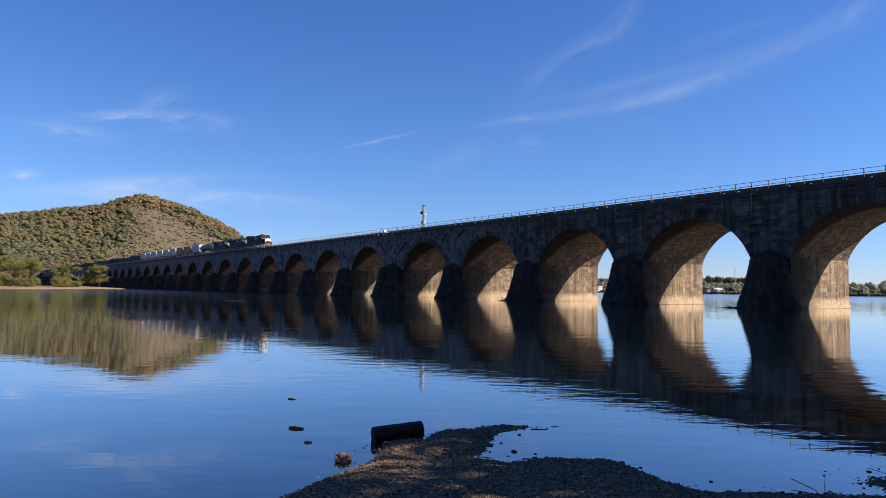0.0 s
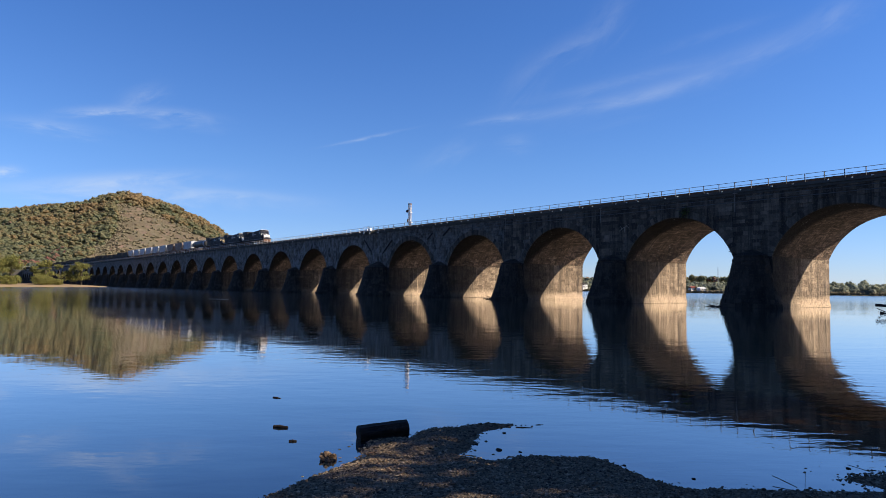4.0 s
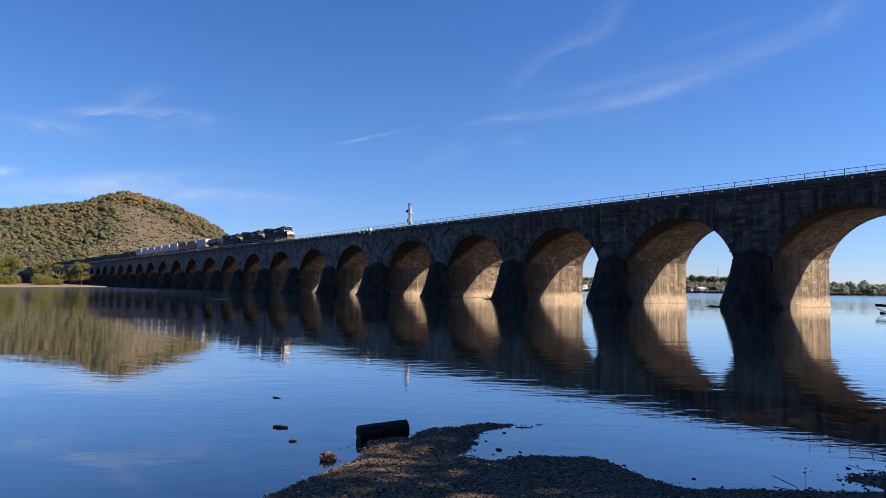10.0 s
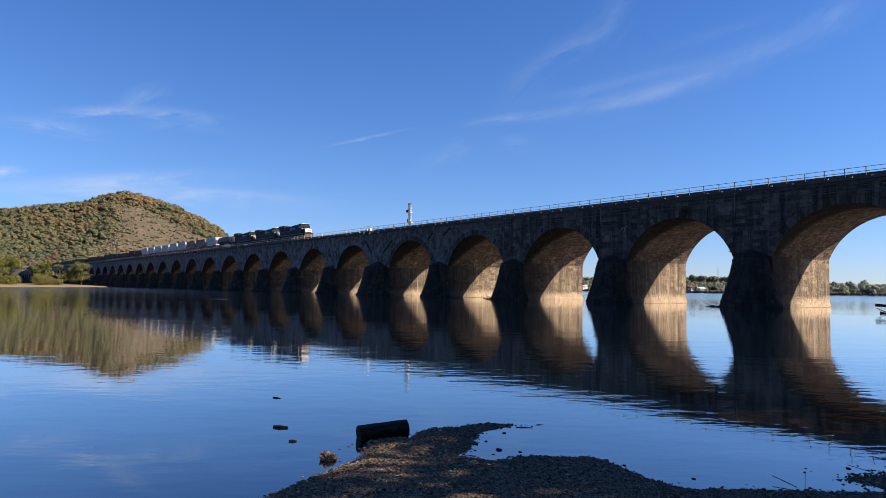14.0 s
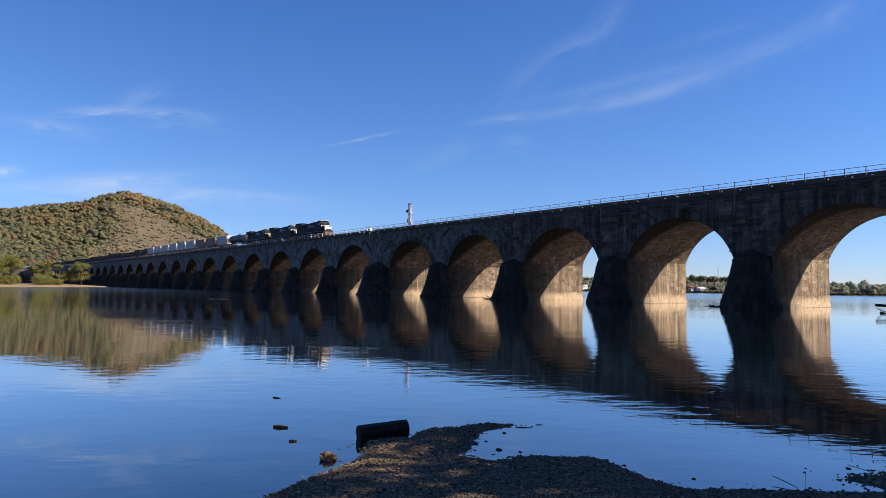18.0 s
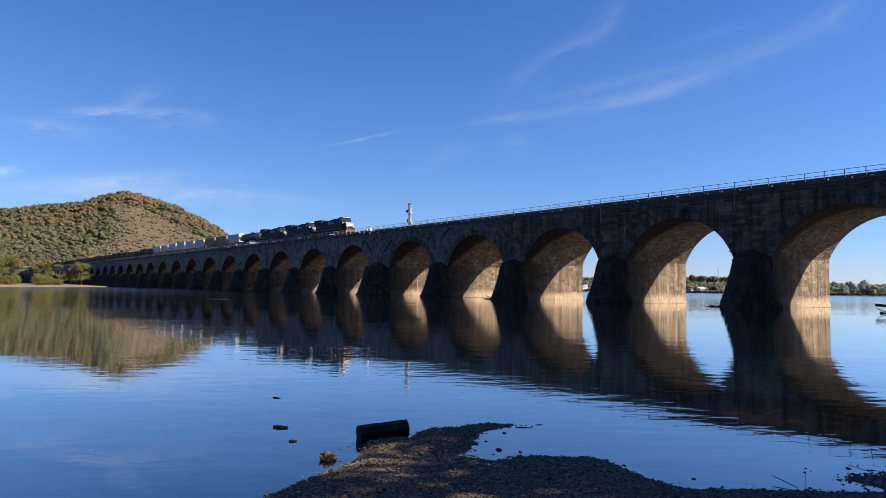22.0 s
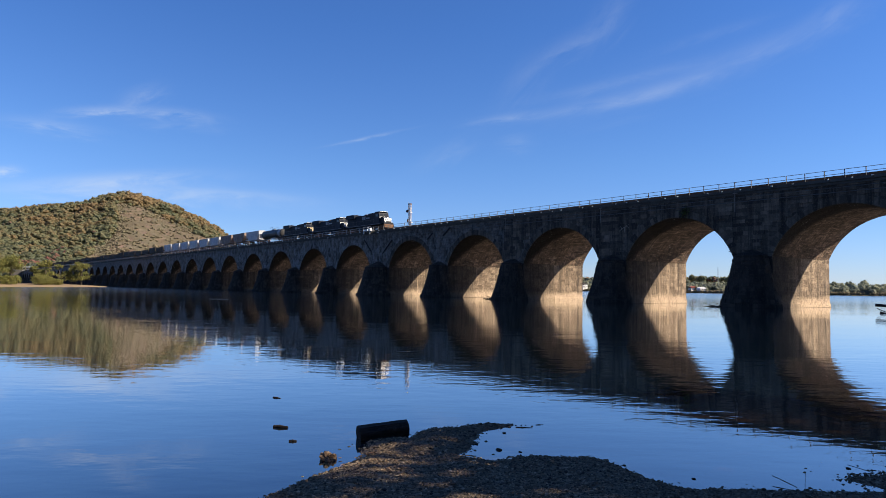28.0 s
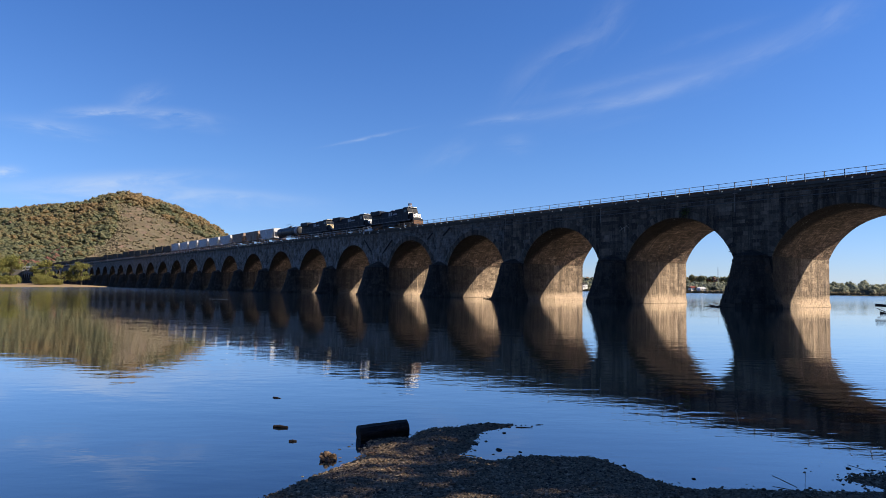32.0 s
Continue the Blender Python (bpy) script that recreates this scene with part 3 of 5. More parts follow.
def ring_ridge(az, k):
    """Unseen wooded ridges added downstream and behind to dim low-sky reflections."""
    r = (1000, 1150, 1400, 1800)[k]
    p = az_point(az, r)
    w = noise.fractal(Vector((p.x, p.y, 5)) / 420, 0.9, 2.0, 5)
    p.z = (-1.0, 30 + 18 * w, 95 + 55 * w, 110 + 60 * w)[k]
    return p


tagged(new("valley_ridge", grid_mesh("valley_ridge", ring_ridge, [104 + 2 * i for i in range(112)], range(4), [HILL_LEAF])), "unseen wooded ridges added around the valley behind the view", "hills", kind="structure")
spots = []
for i in range(420):
    x, y = random.uniform(9, 60), random.uniform(-160, 80)
    if y > 5 and x < 16:
        continue
    rad = random.uniform(2.5, 4.5)
    for z in (3.0, 7.0, 11.0):
        spots.append((x + random.uniform(-1, 1), y + random.uniform(-1, 1), z + random.uniform(-1, 1), rad * random.uniform(0.7, 1.0), 1.0))
woods("near_woods", spots, BANK_LEAF, "green woods on the near bank behind the gravel shore", sprays=110, size=0.15)


# ---- the bridge ----
DULL = plain("dull_weathered_metal", (0.20, 0.185, 0.17), 0.8, vary=0.4)
D, WIDE = 90.36, 16.93            # near face, breadth
S0, PITCH_X = -45.84, 24.2        # right face of the first whole pier, from pier to pier
THICK, SPRING, CROWN, COPE = 5.6, 7.05, 13.40, 16.62
HALF = (PITCH_X - THICK) / 2
RISE = CROWN - SPRING
RAD = (HALF * HALF + RISE * RISE) / (2 * RISE)
CZ = CROWN - RAD
A0 = math.asin(HALF / RAD)
BAYS = range(-4, 44)
BROAD, EXTRA = 4, 3.6             # one pier is broader than the rest


def pier_x(i):
    """Right face of pier i."""
    return S0 - PITCH_X * i - (EXTRA if i > BROAD else 0.0)


def arch_xz(k, n=28, grow=0.0):
    a = -A0 + 2 * A0 * k / n
    return HALF + (RAD + grow) * math.sin(a), CZ + (RAD + grow) * math.cos(a)


def span_mesh(THICK):
    """Spandrel over one opening and the pier to its left, x from -THICK to 2*HALF."""
    n = 28
    ring = [arch_xz(k, n) for k in range(n + 1)]
    verts, faces = [], []

    def add(*pts):
        i = len(verts)
        verts.extend(pts)
        faces.append(tuple(range(i, i + len(pts))))
    top = COPE - 0.75
    for y, flip in ((0.0, False), (WIDE, True)):
        quads = [((-THICK, SPRING), (0, SPRING), (0, top), (-THICK, top))]
        for k in range(n):
            (xa, za), (xb, zb) = ring[k], ring[k + 1]
            quads.append(((xa, za), (xb, zb), (xb, top), (xa, top)))
        for q in quads:
            pts = [(x, y, z) for x, z in q]
            add(*(pts[::-1] if flip else pts))
    add((-THICK, 0, top), (2 * HALF, 0, top), (2 * HALF, WIDE, top), (-THICK, WIDE, top))
    return mesh_of("spandrel", verts, faces, FACE_STONE)


def vault_mesh():
    n = 28
    verts, uvs, faces = [], [], []
    for k in range(n + 1):
        x, z = arch_xz(k, n)
        for y in (0.02, WIDE / 4, WIDE / 2, WIDE - 0.02):
            verts.append((x, y, z))
            uvs.append((y, k / n * 2 * A0 * RAD))
    for k in range(n):
        for j in range(3):
            a = k * 4 + j
            faces.append((a, a + 1, a + 5, a + 4))
    return mesh_of("vault", verts, faces, BARREL, uvs)


def pier_mesh(THICK, grow=0.0):
    """Shaft with rounded, battered noses and a low plinth, x from -THICK to 0."""
    bm = bmesh.new()
    box(bm, -THICK, 0, 0, WIDE, -1.6, SPRING)
    box(bm, -THICK - 0.20, 0.20, 0.0, WIDE + 0.05, -1.6, 0.55, 0.06)
    box(bm, -THICK - 0.05, 0.05, 0.3, WIDE + 0.04, SPRING - 0.34, SPRING - 0.02, 0.03)
    for y, sgn in ((0.0, -1),):
        rings = []
        for z, r in ((-1.6, 4.35), (0.55, 4.1), (0.56, 3.9), (3.5, 2.95), (SPRING - 0.25, 2.25), (SPRING - 0.2, 2.30), (SPRING + 0.1, 2.26), (SPRING + 0.9 + 0.5 * grow, 0.5 - grow)):
            r += grow
            pts = []
            for a in [math.pi * q / 14 for q in range(15)]:
                pts.append(bm.verts.new((-THICK / 2 + r * math.cos(a), y + sgn * r * 1.12 * math.sin(a), z)))
            rings.append(pts)
        for lo, hi in zip(rings, rings[1:]):
            for q in range(14):
                bm.faces.new((lo[q], lo[q + 1], hi[q + 1], hi[q]) if sgn < 0 else (lo[q + 1], lo[q], hi[q], hi[q + 1]))
        bm.faces.new(rings[-1] if sgn < 0 else rings[-1][::-1])
    bmesh.ops.recalc_face_normals(bm, faces=bm.faces[:])
    me = bpy.data.meshes.new("pier")
    bm.to_mesh(me)
    bm.free()
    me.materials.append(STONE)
    me.materials.append(NOSE_STONE)
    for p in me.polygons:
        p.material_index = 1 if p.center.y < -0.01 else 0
    return me


def deck_mesh(THICK):
    bm = bmesh.new()
    e = 2 * HALF
    box(bm, -THICK, e, -0.30, 0.75, COPE - 0.42, COPE, 0.03)
    box(bm, -THICK, e, -0.12, 0.60, COPE - 0.75, COPE - 0.40)
    me = bpy.data.meshes.new("coping")
    bm.to_mesh(me)
    bm.free()
    me.materials.append(CONCRETE)
    return me


bridge = thing("bridge", "long weathered stone arch railway bridge standing in the river", "bridge", m=pose(0, D, 0))
VAULT = vault_mesh()
KIT = {False: (pier_mesh(THICK), span_mesh(THICK), deck_mesh(THICK)), True: (pier_mesh(THICK + EXTRA, 1.2), span_mesh(THICK + EXTRA), deck_mesh(THICK + EXTRA))}
piers, spans = {}, {}
for i in BAYS:
    m = pose(pier_x(i), 0, 0)
    pier_me, span_me, deck_me = KIT[i == BROAD]
    piers[i] = piece("pier", pier_me, bridge, m)
    spans[i] = piece("spandrel", span_me, bridge, m)
    piece("vault", VAULT, bridge, m)
    piece("coping", deck_me, bridge, m)
    far = pose(pier_x(i) + 2 * HALF - (THICK + (EXTRA if i == BROAD else 0)), WIDE, 0, 0, 0, 180)
    piece("coping", deck_me, bridge, far)
X0, X1 = pier_x(BAYS[-1]) - THICK, pier_x(BAYS[0]) + 2 * HALF
BED = 0.42
bed_outline = [(0.75, COPE - 0.75), (WIDE - 0.75, COPE - 0.75), (WIDE - 0.75, COPE - 0.2), (WIDE - 2.9, COPE + BED), (2.9, COPE + BED), (0.75, COPE - 0.2)]
bm = prism(bmx(), bed_outline, X0, X1)
bmesh.ops.transform(bm, verts=bm.verts[:], matrix=Matrix(((0, 1, 0, 0), (1, 0, 0, 0), (0, 0, 1, 0), (0, 0, 0, 1))))
bmesh.ops.recalc_face_normals(bm, faces=bm.faces[:])
part("track_bed", bm, BALLAST, bridge, "grey ballast bed between the copings")
RAIL_Z = COPE + 0.87
TRACKS = (3.9, 10.6)
for t in TRACKS:
    for g in (-0.75, 0.75):
        part("rail", box(bmx(), X0, X1, t + g - 0.035, t + g + 0.035, COPE + BED - 0.05, RAIL_Z), RUST, bridge, "brown steel rail")
# cables and down pipes on the near face
for z, r in ((COPE - 1.15, 0.035), (COPE - 1.75, 0.05)):
    part("cable", rod(bmx(), (X0, -0.10, z), (X1, -0.10, z), r, 6), RAIL_DARK, bridge, "grey cable along the parapet")
for i in range(-1, 24):
    x = pier_x(i) - 5.2
    part("down_pipe", rod(bmx(), (x, -0.09, COPE - 3.1), (x, -0.09, COPE - 0.45), 0.07, 6), DULL, bridge, "rusty grey down pipe")
    part("scupper", box(bmx(), x - 0.12, x + 0.55, -0.48, -0.31, COPE - 0.60, COPE - 0.47, 0.02), WHITE if i > 3 else DULL, bridge, "pale drain scupper at the coping")
# dark slanting bars on the near face
for x0, d0, x1, d1, r in ((-154.8, 2.1, -151.1, 5.4, 0.13), (-145.5, 6.0, -141.3, 2.8, 0.15), (-126.0, 3.3, -124.2, 2.1, 0.16), (-120.0, 2.8, -117.5, 1.2, 0.18)):
    part("strut", rod(bmx(), (x0, -0.16, COPE - d0), (x1, -0.16, COPE - d1), r, 6), DARK_CAR, bridge, "dark slanting bar")

# railing on both edges
railing = thing("railing", "thin grey metal railing along the edge of the bridge", "railing", m=pose(0, D, COPE))
bm = bmx()
box(bm, -0.045, 0.045, -0.045, 0.045, -0.35, 1.10)
POST = bpy.data.meshes.new("post")
bm.to_mesh(POST)
bm.free()
POST.materials.append(RAIL_DARK)
FAR_POST = POST.copy()
FAR_POST.materials.clear()
FAR_POST.materials.append(PALE_RAIL)
bm = bmx()
box(bm, -0.10, 0.10, -0.15, 0.02, -0.12, -0.01, 0.02)
BRACKET = bpy.data.meshes.new("bracket")
bm.to_mesh(BRACKET)
bm.free()
BRACKET.materials.append(WHITE)
for k in range(280):
    piece("post", POST if k < 62 else FAR_POST, railing, pose(-2.57 - 2.42 * k, -0.18, 0))
    if k < 150 and k % 7 not in (2, 5):
        piece("bracket", BRACKET, railing, pose(-2.05 - 2.42 * k + 0.2 * (k * 7 % 3), -0.30, -0.02 * (k % 3)))
for y in (-0.18, WIDE + 0.18):
    for z in (0.55, 1.08):
        part("handrail", rod(bmx(), (-152.4, y, z), (X1, y, z), 0.033, 6), RAIL_DARK, railing)
        part("handrail", rod(bmx(), (X0, y, z), (-152.4, y, z), 0.050, 6), PALE_RAIL, railing, "pale painted handrail")
bm = bmx()
for k in range(280, 460):
    box(bm, -2.0 - 2.42 * k - 0.035, -2.0 - 2.42 * k + 0.035, -0.215, -0.145, -0.1, 1.10)
for k in range(460):
    box(bm, -2.0 - 2.42 * k - 0.035, -2.0 - 2.42 * k + 0.035, WIDE + 0.145, WIDE + 0.215, -0.1, 1.10)
tagged(part("distant_posts", bm, PALE_RAIL, railing), kind="stuff")


# dressed blocks of the nearest piers and arch rings, each a stone of its own
def block_mesh(name, mat, rim=0.07, lift=0.25):
    bm = bmesh.new()
    box(bm, -0.5, 0.5, -0.5, 0.5, -0.5, 0.5)
    top = [f for f in bm.faces if f.normal.x > 0.9]
    bmesh.ops.inset_region(bm, faces=top, thickness=rim, depth=lift)
    me = bpy.data.meshes.new(name)
    bm.to_mesh(me)
    bm.free()
    me.materials.append(mat)
    return me


rng = random.Random(5)
FACE_BLOCK = block_mesh("stone", FACE_PIECE, 0.05, 0.14)
TURN_OUT = Euler((0, 0, -math.pi / 2))
for i in range(-1, 3):
    z, row = SPRING + 0.95, 0
    while z < COPE - 1.3:
        hgt = rng.choice((0.50, 0.58, 0.66))
        x = -THICK + 0.02 - (0.6 if row % 2 else 0.0)
        while x < 2 * HALF - 0.1:
            ln = rng.uniform(0.9, 1.7)
            a, b = max(x, -THICK + 0.02), min(x + ln, 2 * HALF - 0.02)
            x += ln
            near = min(abs(a - HALF), abs(b - HALF)) if (a - HALF) * (b - HALF) > 0 else 0.0
            ring = CZ + math.sqrt(max(0.0, (RAD + 1.03) ** 2 - near * near)) if near < RAD + 1.0 else -9
            if z < ring or b - a < 0.3:
                continue
            ob = piece("stone", FACE_BLOCK, spans[i])
            ob.matrix_basis = Matrix.LocRotScale(((a + b) / 2, -0.015 + rng.uniform(-0.02, 0.01), z + hgt / 2), TURN_OUT, (0.10, b - a - 0.012, hgt - 0.012))
        z += hgt
        row += 1
BLOCK = block_mesh("stone", STONE_PIECE, 0.04, 0.14)
for i in range(0, 4):
    z = 0.56
    while z < SPRING - 0.9:
        hgt = rng.choice((0.50, 0.56, 0.62, 0.68))
        hgt = min(hgt, SPRING - 0.40 - z)
        y = 0.05 - rng.random() * 0.6
        while y < WIDE - 0.05:
            ln = rng.uniform(0.8, 1.9)
            a, b = max(y, 0.03), min(y + ln, WIDE - 0.03)
            if WIDE - b < 0.5:
                b = WIDE - 0.03
            if b - a > 0.15:
                ob = piece("stone", BLOCK, piers[i])
                ob.matrix_basis = Matrix.LocRotScale((-0.005 + rng.uniform(-0.015, 0.02), (a + b) / 2, z + hgt / 2), None, (0.10, b - a - 0.012, hgt - 0.012))
            y = b
            if b > WIDE - 0.05:
                break
        z += hgt


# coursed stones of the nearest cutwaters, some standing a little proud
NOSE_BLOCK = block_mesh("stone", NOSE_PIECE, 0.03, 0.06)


def nose_radius(z):
    return 3.9 - 0.323 * (z - 0.56) if z < 3.5 else 2.95 - 0.212 * (z - 3.5)


for i in range(-1, 3):
    z = 0.57
    while z < SPRING - 0.45:
        hgt = min(rng.choice((0.48, 0.55, 0.62)), SPRING - 0.28 - z)
        r = nose_radius(z + hgt / 2)
        count = max(5, round(math.pi * r / 0.95))
        step = math.pi / count
        a = -rng.uniform(0.0, step)
        while a < math.pi:
            w = step * rng.uniform(0.75, 1.25)
            lo, hi = max(0.0, a), min(math.pi, a + w)
            a += w
            if hi - lo < 0.06:
                continue
            mid = (lo + hi) / 2
            out = Vector((math.cos(mid) / r, -math.sin(mid) / (1.12 * r), 0)).normalized()
            ob = piece("stone", NOSE_BLOCK, piers[i])
            at = Vector((-THICK / 2 + r * math.cos(mid), -1.12 * r * math.sin(mid), z + hgt / 2)) + out * (rng.uniform(-0.07, 0.0) if rng.random() < 0.75 else rng.uniform(0.0, 0.07))
            ob.matrix_basis = Matrix.LocRotScale(at, Euler((0, -0.25, math.atan2(out.y, out.x))), (0.22, (hi - lo) * r * 1.10, hgt + 0.01))
        z += hgt


def voussoir_mesh(n):
    """One wedge of the arch ring at the crown, 1 m deep."""
    half = A0 / n * 0.96
    out = []
    for y in (-0.07, 0.10):
        for rr in (RAD, RAD + 1.0):
            for s in (-1, 1):
                out.append((rr * math.sin(s * half), y, rr * math.cos(half)))
    faces = [(0, 1, 3, 2), (4, 6, 7, 5), (0, 2, 6, 4), (1, 5, 7, 3), (2, 3, 7, 6), (0, 4, 5, 1)]
    return mesh_of("voussoir", out, faces, FACE_PIECE)


RING = 38
VOUSSOIR = voussoir_mesh(RING)
for i in range(-1, 5):
    for k in range(RING):
        a = -A0 + 2 * A0 * (k + 0.5) / RING
        if abs(a) > A0 * 0.97:
            continue
        piece("voussoir", VOUSSOIR, spans[i], Matrix.Translation((HALF, 0, CZ)) @ pose(0, 0, 0, 0, math.degrees(a), 0))


# equipment platform on brackets beside the broad pier
plat = thing("equipment_platform", "small steel platform with white cabinets on the bridge edge", "platform", m=pose(pier_x(BROAD) - 8.2, D, COPE))
part("floor", box(bmx(), -2.4, 1.6, -1.5, -0.32, -0.10, 0.0), STEEL, plat)
part("cabinet", box(bmx(), -2.2, -0.9, -1.2, -0.5, 0.0, 0.45, 0.03), WHITE, plat, "white equipment cabinet")
part("cabinet", box(bmx(), -0.4, 0.5, -1.2, -0.5, 0.0, 0.7, 0.03), WHITE, plat, "white equipment cabinet")
for x in (-2.4, -0.4, 1.6):
    part("bracket", rod(bmx(), (x, -1.45, -0.1), (x, -0.1, -1.8), 0.06, 6), DULL, plat)
    part("post", rod(bmx(), (x, -1.46, 0.0), (x, -1.46, 1.1), 0.04, 6), STEEL, plat)
part("handrail", rod(bmx(), (-2.4, -1.46, 1.1), (1.6, -1.46, 1.1), 0.035, 6), STEEL, plat)
for sx in (0.7, 1.2):
    part("ladder_rail", rod(bmx(), (sx, -1.40, -4.2), (sx, -1.40, 0.0), 0.04, 6), DULL, plat)
for k in range(9):
    part("rung", rod(bmx(), (0.7, -1.40, -4.0 + 0.45 * k), (1.2, -1.40, -4.0 + 0.45 * k), 0.025, 5), DULL, plat)
for x in (-1.9, 0.95):
    part("lamp_head", box(bmx(), x - 0.15, x + 0.15, -1.62, -1.42, -0.75, -0.25, 0.03), WHITE, plat, "white lamp housing")


def drift_pile(x, y, n, spread, seed, label):
    """Tangled driftwood caught against a pier."""
    rg = random.Random(seed)
    ob = thing("driftwood_pile", label, "driftwood", m=pose(x, y, 0))
    for k in range(n):
        a = Vector((rg.uniform(-spread, spread), rg.uniform(-0.9, 0.9), rg.uniform(-0.05, 0.12)))
        a.z += 0.22 * max(0.0, a.x / spread)
        d = Vector((rg.choice((-1, -1, 1)) * rg.uniform(0.5, 1), rg.uniform(-0.7, 0.7), rg.uniform(-0.05, 0.28))).normalized()
        ln = rg.uniform(0.6, 1.7)
        r = rg.uniform(0.03, 0.09)
        part("limb", rod(bmx(), a, a + d * ln, r, 6, r * 0.45), DEADWOOD, ob)
    bm = bmx()
    bmesh.ops.create_icosphere(bm, subdivisions=3, radius=1.0)
    for v in bm.verts:
        v.co *= 1 + 0.35 * noise.fractal(v.co * 2.4 + Vector((seed, 0, 0)), 0.8, 2, 4)
        v.co.x *= spread
        v.co.y *= 0.9
        v.co.z *= 0.16 + 0.34 * max(0.0, 0.4 + v.co.x / spread)
    part("silt_heap", bm, DEADWOOD, ob, "dark silt heap")
    return ob


drift_pile(pier_x(0) - 5.6, D - 3.0, 26, 1.5, 3, "dark driftwood pile caught against a bridge pier")
drift_pile(pier_x(2) - 5.2, D - 3.4, 5, 0.9, 4, "small driftwood heap against a bridge pier")
# a bush rooted in the masonry above one pier
tuft = thing("wall_bush", "small leafless bush growing from the stonework", "bush", m=pose(pier_x(0) - 4.9, D - 0.6, SPRING + 0.7))
rg = random.Random(9)
for k in range(9):
    d = Vector((rg.uniform(-1.0, 0.2), rg.uniform(-1, 0.2), rg.uniform(-0.1, 0.8))).normalized()
    part("twig", rod(bmx(), (0, 0, 0), d * rg.uniform(0.5, 1.1), 0.03, 5, 0.01), BARK, tuft)


# greenery hanging from a joint over the second arch
ivy = thing("wall_plant", "small green plant hanging from the dark stonework", "plant", m=pose(-58.9, D - 0.12, 14.3))
for k in range(6):
    d = Vector((rg.uniform(-0.9, 0.9), -rg.uniform(0.1, 0.4), rg.uniform(-1.0, 0.4)))
    part("twig", rod(bmx(), (0, 0.1, 0), d, 0.02, 4, 0.008), BARK, ivy)
vs_, fs_ = [], []
for k in range(150):
    c = Vector((rg.gauss(0, 0.45), -abs(rg.gauss(0.12, 0.12)), rg.gauss(-0.25, 0.42)))
    m, e, i = Euler((rg.uniform(0, 6.3), rg.uniform(0, 6.3), rg.uniform(0, 6.3))).to_matrix(), rg.uniform(0.07, 0.15), len(vs_)
    vs_ += [c + m @ Vector(q) for q in ((-e, 0, 0), (0, -0.5 * e, 0.1 * e), (e, 0, 0), (0, 0.5 * e, 0.1 * e))]
    fs_ += [(i, i + 1, i + 2), (i, i + 2, i + 3)]
piece("foliage", mesh_of("foliage", vs_, fs_, SHADE_LEAF), ivy)
# bare branch lodged on the arch ring
snagged = thing("dead_branch", "pale bare dead branch lodged against the stonework", "branch", m=pose(-70.2, D - 0.25, 12.1))
PALE_WOOD = plain("bleached_wood", (0.36, 0.31, 0.26), 0.85, vary=0.4, scale=6)
for a, b in (((-1.1, 0, -0.2), (1.0, -0.1, 0.9)), ((0.1, 0, 0.4), (0.2, -0.2, -0.5)), ((0.4, 0, 0.6), (1.1, -0.2, 0.2)), ((-0.5, 0, 0.1), (-0.6, -0.2, 0.6))):
    part("limb", rod(bmx(), a, b, 0.045, 5, 0.02), PALE_WOOD, snagged)


# ---- near shore ----
def px_az(x):
    """Bearing of a column of the view, in degrees to the left of the way across the bridge."""
    return YAW - math.degrees(math.atan((x - 784) / 1187.8))



FWD, RIGHT = Vector((-0.799, 0.601)), Vector((0.601, 0.799))
SPIT = ((9.1, -0.15, 0.50), (9.9, 0.12, 0.44), (10.45, 0.62, 0.24), (10.66, 1.05, 0.08))
SHOALS = ((7.86, 5.20, 0.24), (7.78, 5.65, 0.44), (7.9, 6.3, 0.6), (8.0, 7.1, 0.8))


def shore_height(x, y):
    """Height of the near gravel above the water: a bank, a hooked spit and a small shoal."""
    f, r = x * FWD.x + y * FWD.y, x * RIGHT.x + y * RIGHT.y
    w = noise.fractal(Vector((x, y, 0)) * 1.6, 0.9, 2.0, 5)
    left = 8.75 + 2.0 * min(0.0, r + 0.85) - 0.25 * max(0.0, -1.6 - r)
    right = 7.38 + 1.62 / (1 + math.exp((r - 2.15) / 0.17))
    edge = min(left, right) - 0.28 * math.exp(-((r - 0.65) / 0.33) ** 2)
    d = edge - f
    for (f0, r0, w0), (f1, r1, w1) in zip(SPIT, SPIT[1:]):
        q, p = Vector((f1 - f0, r1 - r0)), Vector((f - f0, r - r0))
        t = min(1.0, max(0.0, p.dot(q) / q.dot(q)))
        d = max(d, w0 + (w1 - w0) * t - (p - q * t).length)
    for f0, r0, w0 in SHOALS:
        d = max(d, 0.7 * (w0 - Vector((f - f0, (r - r0) * 0.6)).length))
    d = max(d, 0.42 - Vector((f - 9.30, (r + 0.62) * 1.2)).length, 0.42 - Vector((f - 8.95, r + 0.60)).length)
    d += 0.10 * w
    if d > 0:
        h = 0.10 * (1 - math.exp(-d / 0.5)) + 0.055 * d
    else:
        h = 0.16 * d
    h += 0.012 * noise.noise(Vector((x * 7, y * 7, 1)))
    bank = max(0.0, x - 1.0) * 0.10                     # the land to the side of the shot
    return max(-0.6, min(max(h, min(bank, 1.2) - 0.25 if x > 1 else -9), 0.58 if x < 4 else 1.2))


tagged(new("shore", grid_mesh("shore", lambda x, y: Vector((x, y, shore_height(x, y))), [-15 + 0.07 * i for i in range(240)], [-4 + 0.07 * j for j in range(240)], [GRAVEL])),
       "dark gravel spit with wet leaf litter at the water's edge", "shore", kind="structure")


